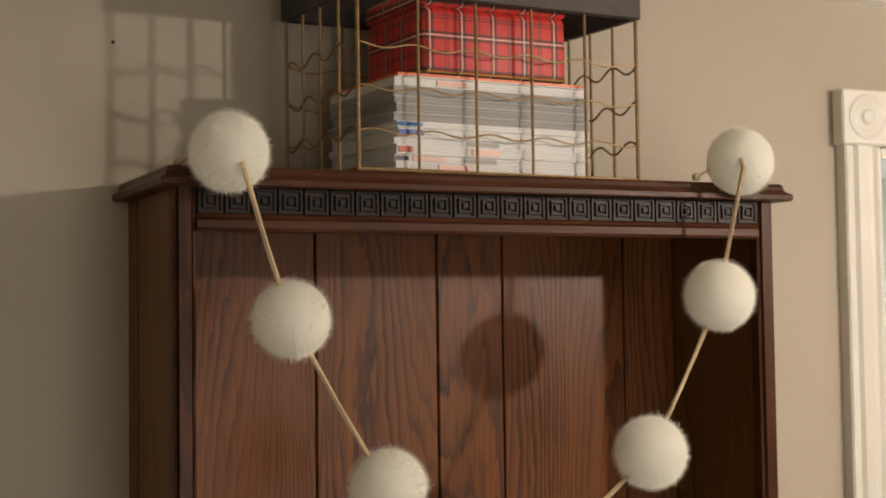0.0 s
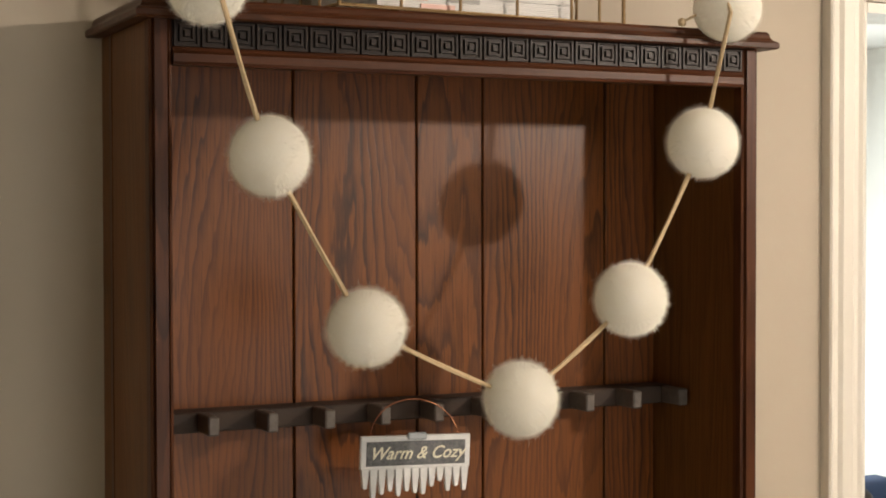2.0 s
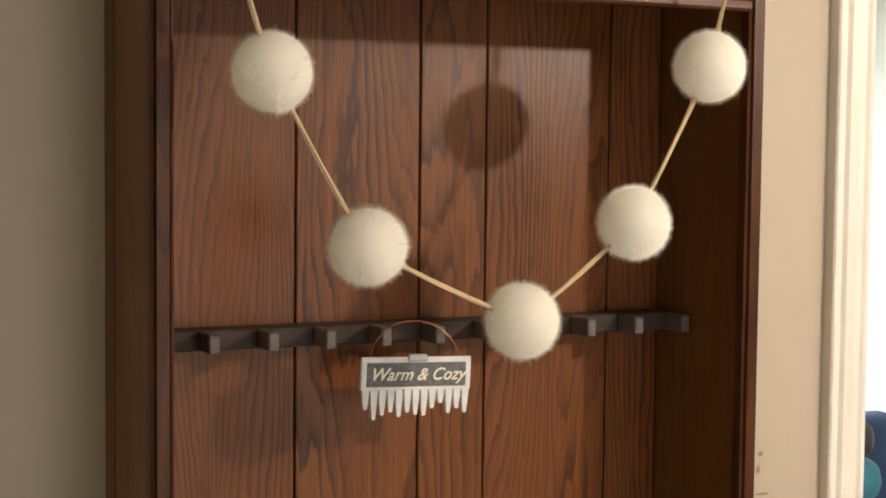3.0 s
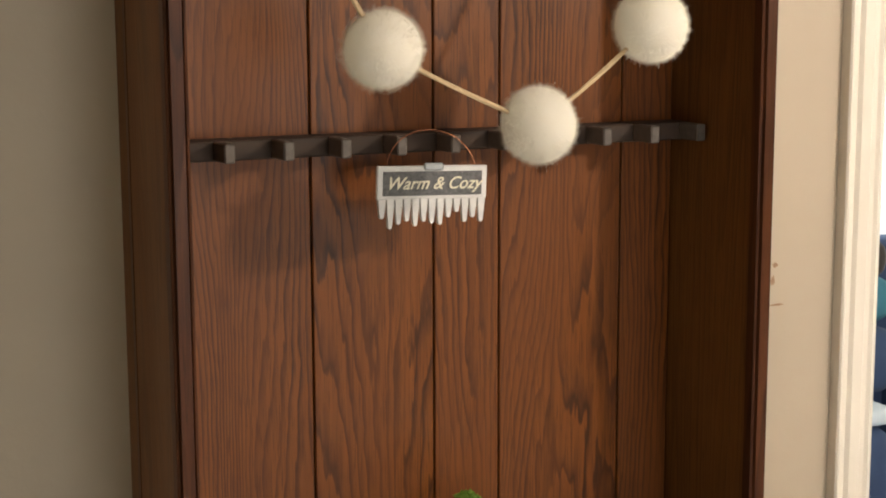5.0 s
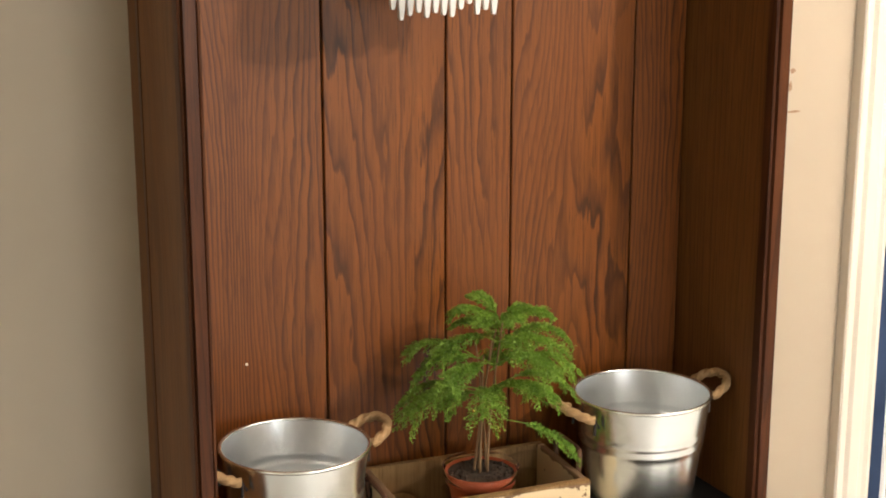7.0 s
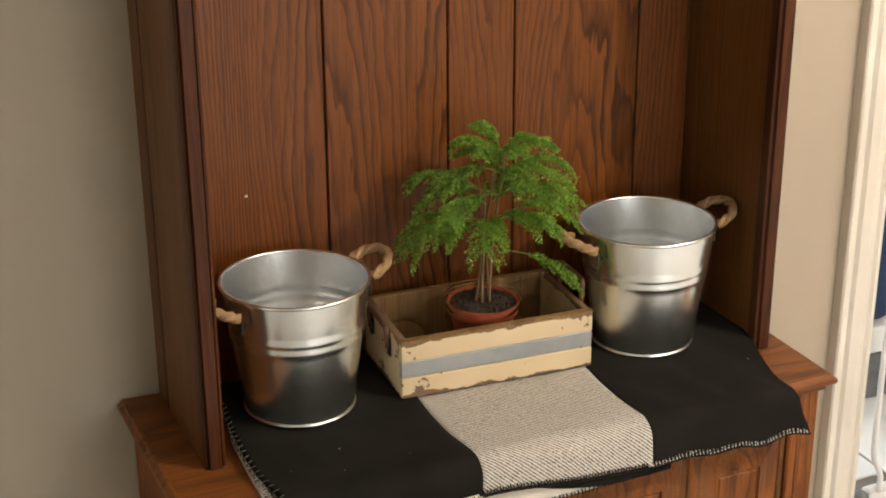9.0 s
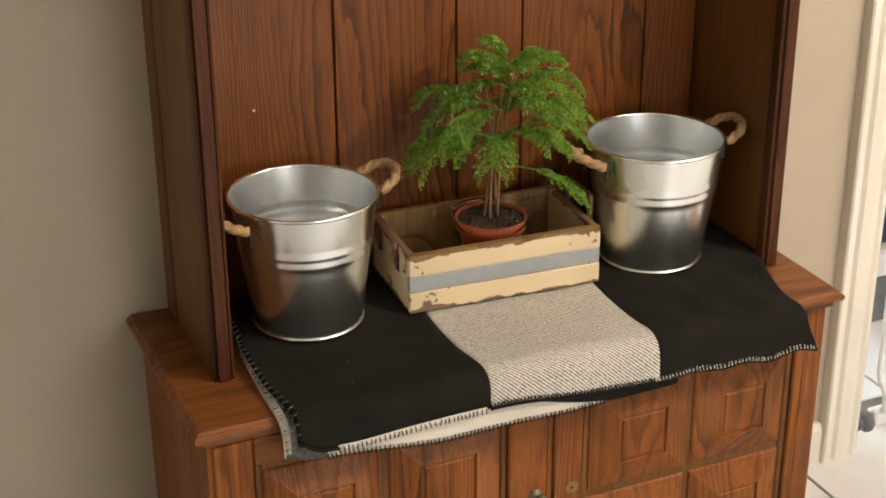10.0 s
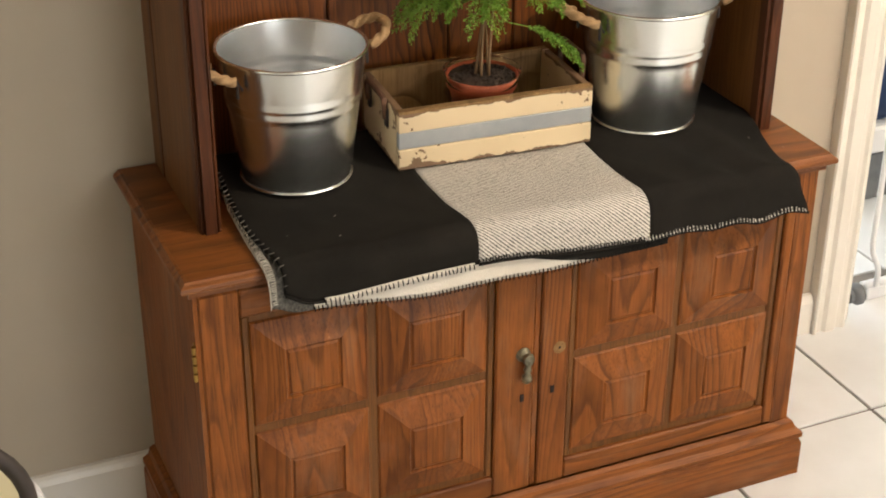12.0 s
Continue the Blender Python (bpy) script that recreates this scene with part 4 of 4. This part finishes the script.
# ---- hanging sign ----
SY = 0.122
sign = root("hanging_sign", pose(0.362, SY, 1.376, 0, 2.0, 0), "white icicle-shaped wooden sign with charcoal panel, hung from the rack", "sign")
part("board", block((-0.081, -0.003, -0.023), (0.081, 0.003, 0.022), 0.0012), SIGN_WHITE, sign)
part("panel", block((-0.073, -0.0042, -0.018), (0.073, -0.0025, 0.0145), 0.0005), SIGN_DARK, sign, "charcoal glitter panel")
lens_ = (0.026, 0.040, 0.034, 0.030, 0.037, 0.031, 0.034, 0.036, 0.026, 0.019, 0.033, 0.027, 0.033)
for k, L in enumerate(lens_):
    x = -0.0735 + k * 0.01225
    bm = bmesh.new()
    prof = [(0.0055, 0.0), (0.0046, -0.35 * L), (0.0034, -0.75 * L), (0.0026, -0.95 * L), (0.0008, -L)]
    pts = [(x - w, z) for w, z in prof] + [(x + w, z) for w, z in reversed(prof)]
    f, b = [bm.verts.new((u, -0.003, -0.0225 + v)) for u, v in pts], [bm.verts.new((u, 0.003, -0.0225 + v)) for u, v in pts]
    bm.faces.new(f), bm.faces.new(b[::-1])
    for j in range(len(f)):
        i = (j + 1) % len(f)
        bm.faces.new((f[j], b[j], b[i], f[i]))
    bmesh.ops.recalc_face_normals(bm, faces=bm.faces)
    part("icicle", bm, SIGN_WHITE, sign)
txt = bpy.data.curves.new("lettering", "FONT")
txt.body, txt.size, txt.extrude, txt.align_x, txt.align_y, txt.shear = "Warm & Cozy", 0.0236, 0.0005, "CENTER", "CENTER", 0.42
txt.offset = 0.0002
txt.materials.append(GOLD_INK)
ob = new("lettering", txt)
ob.parent = sign
ob.matrix_basis = pose(0, -0.0047, -0.002, 90, 0, 0)
arc = [(0.066 * math.cos(a), 0.002 + 0.012 * math.sin(a), 0.014 + 0.055 * math.sin(a)) for a in np.linspace(math.pi, 0, 25)]
part("hanging_wire", tube(arc, 0.0008, 6), COPPER, sign, "thin copper hanging wire")
part("bow", block((-0.014, -0.0055, 0.016), (0.014, -0.003, 0.026), 0.002), ZINC, sign, "small silver ribbon knot")

# ---- pom-pom garland ----
garland = root("pom_pom_garland", pose(0, 0, 0), "cream wool pom-pom garland strung on twine across the cabinet", "garland")
GY = -0.055
POMS = ((0.020, GY, 1.961), (0.095, GY, 1.764), (0.217, GY, 1.559), (0.428, GY, 1.462), (0.591, GY, 1.584), (0.704, GY, 1.790), (0.763, -0.028, TOP + 0.027))
rng = random.Random(3)


def pom(r):
    """A clipped wool ball: a lumpy core with many short fibres standing out."""
    bm = bmesh.new()
    bmesh.ops.create_icosphere(bm, subdivisions=4, radius=r)
    for v in bm.verts:
        v.co *= 1 + 0.014 * noise.noise(v.co * 60) + 0.008 * noise.noise(v.co * 190) + rng.uniform(-0.002, 0.002)
    n = 8000
    for k in range(n):
        z = 1 - 2 * (k + 0.5) / n
        a, q = k * 2.39996, math.sqrt(1 - z * z)
        d = (Vector((q * math.cos(a), q * math.sin(a), z)) + Vector([rng.gauss(0, 0.10) for _ in range(3)])).normalized()
        side = d.orthogonal().normalized() * 0.00026
        tuft = 0.015 * noise.noise(d * 9)
        far = r * (1.05 + tuft + abs(rng.gauss(0, 0.045)) + (0.12 if rng.random() < 0.010 else 0))
        lean = Vector([rng.gauss(0, 0.0020) for _ in range(3)])
        bm.faces.new([bm.verts.new(p) for p in (d * r * 0.97 - side, d * r * 0.97 + side, d * far + lean)])
    return bm


mesh_pom = None
for k, p in enumerate(POMS):
    if mesh_pom is None:
        ob = part("pom_pom", pom(0.0465), WOOL, garland, smooth=True)
        mesh_pom = ob.data
    else:
        ob = new("pom_pom", mesh_pom)
        ob.parent = garland
    ob.matrix_basis = pose(*p, 37 * k, 21 * k, 71 * k)
for a, b in zip(POMS, POMS[1:]):
    a, b = Vector(a), Vector(b)
    if a.z > 1.9:
        a = a + Vector((0.001, -0.047, -0.016))
    if b.y > -0.04:
        pts = [a, a.lerp(b + Vector((-0.026, -0.044, -0.012)), 0.5), b + Vector((-0.026, -0.044, -0.012)), b + Vector((-0.025, -0.036, 0.0))]
    else:
        pts = [a.lerp(b, f) + Vector((0, 0, -0.004 * math.sin(math.pi * f))) for f in np.linspace(0, 1, 9)]
    part("twine", tube(pts, 0.0029, 8, twist=0.8, lobes=3), TWINE, garland)
for a, b in (((-0.022, 0.020, TOP + 0.005), POMS[0]), ((0.700, -0.012, TOP + 0.006), POMS[-1])):
    part("tail", tube([a, Vector(a).lerp(Vector(b), 0.5) + Vector((0, 0, 0.006)), b], 0.0018, 6), TWINE, garland)
    bm = bmesh.new()
    bmesh.ops.create_icosphere(bm, subdivisions=2, radius=0.006, matrix=pose(*a))
    part("knot", bm, TWINE, garland, smooth=True)

# ---- wire basket ----
BA = root("wire_basket", pose(0.406, 0.117, TOP + 0.001, 0, 0, 5.0), "gold wire basket with dark metal rim standing on the cabinet top", "basket")
W2, D2, HB = 0.216, 0.110, 0.226


def wavy(a, b, amp, waves, phase=0.0, out=None):
    a, b = Vector(a), Vector(b)
    res = []
    for k in range(8 * waves + 1):
        f = k / (8 * waves)
        res.append(a.lerp(b, f) + Vector((0, 0, amp * math.sin(2 * math.pi * waves * f + phase))))
    return res


for s in (-1, 1):
    for k in range(6):
        x = -W2 + 2 * W2 * k / 5
        part("upright", tube([(x, s * D2, 0.0), (x, s * D2, HB)], 0.0021 if k not in (0, 5) else 0.0027, 8), WIRE, BA)
    for k in range(1, 4):
        y = -D2 + 2 * D2 * k / 4
        part("upright", tube([(s * W2, y, 0.0), (s * W2, y, HB)], 0.0021, 8), WIRE, BA)
    for j, z in enumerate((0.050, 0.105, 0.160)):
        part("wavy_wire", tube(wavy((-W2, s * D2, z), (W2, s * D2, z), 0.0035, 5, j), 0.0012, 6), WIRE, BA)
        part("wavy_wire", tube(wavy((s * W2, -D2, z), (s * W2, D2, z), 0.0075, 3, j * 1.5), 0.0016, 6), WIRE, BA)
part("bottom_wire", tube([(-W2, -D2, 0.002), (W2, -D2, 0.002), (W2, D2, 0.002), (-W2, D2, 0.002)], 0.0024, 8, closed=True), WIRE, BA)
for k in range(1, 5):
    x = -W2 + 2 * W2 * k / 5
    part("floor_wire", tube([(x, -D2, 0.002), (x, D2, 0.002)], 0.0018, 6), WIRE, BA)
for lo, hi in (((-W2 - 0.006, -D2 - 0.006, HB), (W2 + 0.006, -D2 + 0.005, HB + 0.045)), ((-W2 - 0.006, D2 - 0.005, HB), (W2 + 0.006, D2 + 0.006, HB + 0.045)), ((-W2 - 0.006, -D2 + 0.0052, HB), (-W2 + 0.005, D2 - 0.0052, HB + 0.045)), ((W2 - 0.005, -D2 + 0.0052, HB), (W2 + 0.006, D2 - 0.0052, HB + 0.045))):
    part("rim", block(lo, hi, 0.002), IRON, BA, "dark flat metal rim")

# magazines in the basket, bottom to top
rng = random.Random(12)
z = TOP + 0.0045
specs = [0.011, 0.009, 0.013, 0.009, 0.012, 0.008, 0.011, 0.012, 0.009, 0.013, 0.011, 0.005]
MX0, MX1, MY0 = 0.251, 0.548, 0.020
for k, h in enumerate(specs):
    dx, dy = rng.uniform(-0.003, 0.003), rng.uniform(-0.003, 0.003)
    top_one = k == len(specs) - 1
    grey = k in (6, 7, 8, 9)
    mag = root("magazine", pose((MX0 + MX1) / 2 + dx, MY0 + 0.098 + dy, z, 0, 0, 4.5 + rng.uniform(-0.5, 0.5)), "glossy magazine with orange cover on top of the pile" if top_one else ("grey-edged magazine lying in the pile" if grey else "white-spined magazine lying in the pile"), "magazine", "magazines in the basket")
    L = (MX1 - MX0) / 2 - (0.004 if top_one else 0)
    pages, rows, n = bmesh.new(), [], 2 * max(2, int(h / 0.0022))
    for j in range(n + 1):
        inset = 0.0009 * (j % 2)
        rows.append([pages.verts.new((sx * (L - inset), sy * (0.098 - inset), h * j / n)) for sx, sy in ((-1, -1), (1, -1), (1, 1), (-1, 1))])
    for a, b in zip(rows, rows[1:]):
        for j in range(4):
            pages.faces.new((a[j], a[(j + 1) % 4], b[(j + 1) % 4], b[j]))
    pages.faces.new(rows[0][::-1]), pages.faces.new(rows[-1])
    part("paper_block", pages, PAPER_GREY if grey else PAPER, mag)
    part("cover", block((-L, -0.0985, h - (0.0035 if top_one else 0.0007)), (L, 0.0985, h - 0.0001)), ORANGE if top_one else PAPER, mag, "orange cover" if top_one else "")
    if not grey and not top_one:
        for j in range(rng.randint(1, 3)):
            x = -L + rng.uniform(0.0, 1.1) * L if k not in (4, 5) else -L + 0.001
            w = rng.uniform(0.018, 0.05)
            ink = (BLUE_INK, CYAN_INK)[k % 2] if k in (4, 5) else (DARK_INK if k == 1 and j == 0 else rng.choice((PINK_INK, RED_INK, PAPER_GREY, PINK_INK)))
            if k == 1 and j == 0:
                x = -L + 0.002
            part("spine_print", block((x, -0.0993, h * 0.2), (min(x + w, L - 0.004), -0.0978, h * 0.8)), ink, mag)
    z += h + 0.0003
MAG_TOP = z

tin = root("tartan_tin", pose(0.410, 0.115, MAG_TOP, 0, 0, 4.0), "red tartan tin box with rounded corners on the magazines", "tin")
part("body", block((-0.112, -0.085, 0.001), (0.112, 0.085, 0.094), 0.010, segments=3), TARTAN, tin, smooth=True)
part("lid", block((-0.1135, -0.0865, 0.092), (0.1135, 0.0865, 0.120), 0.008, segments=3), TARTAN, tin, smooth=True)
part("bottom_seam", tube([(-0.106, -0.0845, 0.006), (0.106, -0.0845, 0.006), (0.1115, -0.079, 0.006), (0.1115, 0.079, 0.006), (0.106, 0.0845, 0.006), (-0.106, 0.0845, 0.006), (-0.1115, 0.079, 0.006), (-0.1115, -0.079, 0.006)], 0.0014, 6, closed=True), BRASS, tin)

# ---- small things on the wall, the floor and in the next room ----
tagged(part("wall_hole", lathe([(0.0, 0.0), (0.0015, 0.0004), (0.0025, 0.0)], 12), RACK_WOOD), "small dark nail hole in the wall", "hole").matrix_world = pose(-0.050, WALL_Y - 0.0004, 2.140, 90)
scuffs = root("wall_scuffs", pose(1.028, WALL_Y, 1.190), "brown chips and scuffs in the painted wall beside the cabinet", "wall damage")
rng = random.Random(9)
for x, z, w, h in ((0.000, 0.004, 0.012, 0.009), (-0.004, -0.022, 0.009, 0.018), (0.006, -0.062, 0.030, 0.004)):
    bm = bmesh.new()
    ring = [bm.verts.new((x + w * 0.5 * math.cos(a) * rng.uniform(0.6, 1.2), -0.0006, z + h * 0.5 * math.sin(a) * rng.uniform(0.6, 1.2))) for a in np.linspace(0, 6.283, 15)[:-1]]
    bm.faces.new(ring)
    part("chip", bm, CHIPPED, scuffs)

stop = root("gate_foot", pose(1.282, 0.254, 0.045), "grey rubber pressure foot of a white wire gate in the doorway", "gate")
bm = lathe([(0.0, 0.0), (0.018, 0.0), (0.021, 0.004), (0.021, 0.012), (0.015, 0.018), (0.010, 0.022), (0.0, 0.022)], 24)
bmesh.ops.transform(bm, matrix=pose(-0.01, 0, 0, 0, -90, 0), verts=bm.verts)
part("rubber_cap", bm, RUBBER, stop, smooth=True)
part("rod", tube([(-0.030, 0, 0), (-0.036, 0.0, -0.001)], 0.005, 10), ENAMEL, stop)
part("wall_cup", lathe([(0.0, 0), (0.014, 0), (0.014, 0.008), (0, 0.008)], 16), RUBBER, stop).matrix_basis = pose(-0.040, 0, -0.001, 0, 90, 0)
gate = root("wire_gate", pose(0, 0.285, 0), "white enamelled wire safety gate standing in the doorway", "gate")
for k in range(7):
    x = 1.334 + k * 0.085
    part("bar", tube([(x, 0, 0.03), (x, 0, 0.060), (x - 0.004, 0, 0.075), (x - 0.020, 0, 0.105), (x - 0.024, 0, 0.125), (x - 0.024, 0, 0.70)], 0.0055, 8), ENAMEL, gate, smooth=True)
for z in (0.03, 0.70):
    part("rail", tube([(1.315, 0.008, z), (1.96, 0.008, z)], 0.008, 8), ENAMEL, gate, smooth=True)
part("bottom_plate", block((1.315, 0.0, 0.0), (1.98, 0.03, 0.030), 0.004), ENAMEL, gate)
# an armchair just past the doorway
seat = root("armchair", pose(1.50, 0.62, 0), "navy blue armchair on a white base in the next room", "armchair")
part("plinth", block((0.02, 0.02, 0.0), (0.76, 0.76, 0.118), 0.004), RUBBER, seat, "dark recessed plinth")
part("base_board", block((0.0, 0.0, 0.119), (0.78, 0.78, 0.180), 0.006), ENAMEL, seat, "white base board")
part("seat", block((0.16, 0.0, 0.181), (0.62, 0.60, 0.45), 0.04, segments=3), NAVY, seat, smooth=True)
for x in (0.0, 0.625):
    part("arm", block((x, 0.0, 0.181), (x + 0.155, 0.70, 0.750), 0.05, segments=3), NAVY, seat, smooth=True)
part("backrest", block((0.0, 0.61, 0.451), (0.78, 0.78, 1.02), 0.06, segments=3), NAVY, seat, smooth=True)
sheet_ob = tagged(part("folded_sheet", block((-0.08, -0.30, 0.0), (0.09, 0.28, 0.035), 0.014, segments=3), SHIRT, smooth=True), "folded pale blue sheet on the armchair", "sheet")
sheet_ob.matrix_world = pose(1.575, 0.95, 0.7505)
lower = tagged(part("cushion", block((-0.15, -0.25, 0.0), (0.16, 0.25, 0.145), 0.06, segments=3), NAVY, smooth=True), "plump navy cushion lying on the folded sheet", "cushion", "cushions on the armchair")
lower.matrix_world = pose(1.600, 0.97, 0.786)
upper = tagged(part("cushion", block((-0.14, -0.22, 0.0), (0.15, 0.22, 0.10), 0.045, segments=3), TEAL, smooth=True), "plump teal cushion on top of the navy cushion", "cushion", "cushions on the armchair")
upper.matrix_world = pose(1.600, 0.98, 0.931, 0, 0, 8)
bag = tagged(part("folded_coat", block((-0.13, -0.20, 0.0), (0.15, 0.20, 0.085), 0.035, segments=3), IRON, smooth=True), "black folded coat lying on the teal cushion", "coat")
bag.matrix_world = pose(1.605, 0.98, 1.031, 0, 0, -6)

# a vinyl chair whose backrest comes into view beside the cabinet
chair = root("vinyl_chair", pose(-0.578, -0.72, 0.0), "cream vinyl kitchen chair with black piping on the backrest", "chair")
part("seat", block((-0.20, -0.42, 0.44), (0.20, 0.0, 0.49), 0.02, segments=3), VINYL, chair, smooth=True)


def back_shape(w, h, r, y0, y1):
    bm = bmesh.new()
    pts = [(w, 0), *[(w - r + r * math.cos(a), h - r + r * math.sin(a)) for a in np.linspace(0, math.pi / 2, 9)], *[(-w + r - r * math.sin(a), h - r + r * math.cos(a)) for a in np.linspace(0, math.pi / 2, 9)], (-w, 0)]
    f, b = [bm.verts.new((x, y0, z)) for x, z in pts], [bm.verts.new((x, y1, z)) for x, z in pts]
    bm.faces.new(f), bm.faces.new(b[::-1])
    for k in range(len(f)):
        j = (k + 1) % len(f)
        bm.faces.new((f[k], b[k], b[j], f[j]))
    bmesh.ops.recalc_face_normals(bm, faces=bm.faces)
    return bm, pts


bm, pts = back_shape(0.190, 0.270, 0.07, -0.018, 0.006)
ob = part("backrest_pad", bm, VINYL, chair)
ob.matrix_basis = pose(0.02, 0.0, 0.557)
ob = part("piping", tube([(x * 1.02, -0.016, z + 0.002) for x, z in pts], 0.007, 8), IRON, chair, "black piping", smooth=True)
ob.matrix_basis = pose(0.02, 0.0, 0.557)
bm, pts = back_shape(0.200, 0.250, 0.075, 0.006, 0.020)
ob = part("backrest_shell", bm, ENAMEL, chair, "white painted back shell")
ob.matrix_basis = pose(0.032, 0.0, 0.541)
for x in (-0.17, 0.17):
    part("back_post", tube([(x, 0.02, 0.0), (x, 0.0, 0.45), (x, 0.012, 0.60)], 0.011, 10), IRON, chair, smooth=True)
    part("front_leg", tube([(x, -0.40, 0.0), (x, -0.38, 0.45)], 0.011, 10), IRON, chair, smooth=True)
crumb = tagged(part("dry_leaf", tube([(1.016, -0.27, 0.003), (1.024, -0.262, 0.006), (1.034, -0.268, 0.004), (1.046, -0.27, 0.002)], 0.003, 5, taper=0.3), RACK_WOOD), "small dark curled scrap on the tile floor", "scrap")

# ---- floor tiles ----
P, G = 0.33, 0.006
tile = block((-P / 2 + G / 2, -P / 2 + G / 2, -0.006), (P / 2 - G / 2, P / 2 - G / 2, 0.0), 0.0012)
first = None
for i in range(-11, 8):
    for j in range(-11, 1):
        x, y = 1.098 + (i + 0.5) * P, -0.015 + (j + 0.5) * P
        if first is None:
            ob = first = part("tile", tile, TILE, floor)
            tile_mesh = ob.data
        else:
            ob = new("tile", first.data)
            ob.parent = floor
        ob.matrix_basis = pose(x, y, 0)
first = None
for i in range(-2, 8):
    for j in range(0, 11):
        x, y = 1.098 + (i + 0.5) * P, 0.377 + (j + 0.5) * P
        if x > 3.5 or x < 0.5 or y > 3.4:
            continue
        if first is None:
            ob = first = new("tile", tile_mesh.copy())
            ob.data.materials[0] = WHITE_TILE
        else:
            ob = new("tile", first.data)
        ob.parent = next_floor
        ob.matrix_basis = pose(x, y, 0)
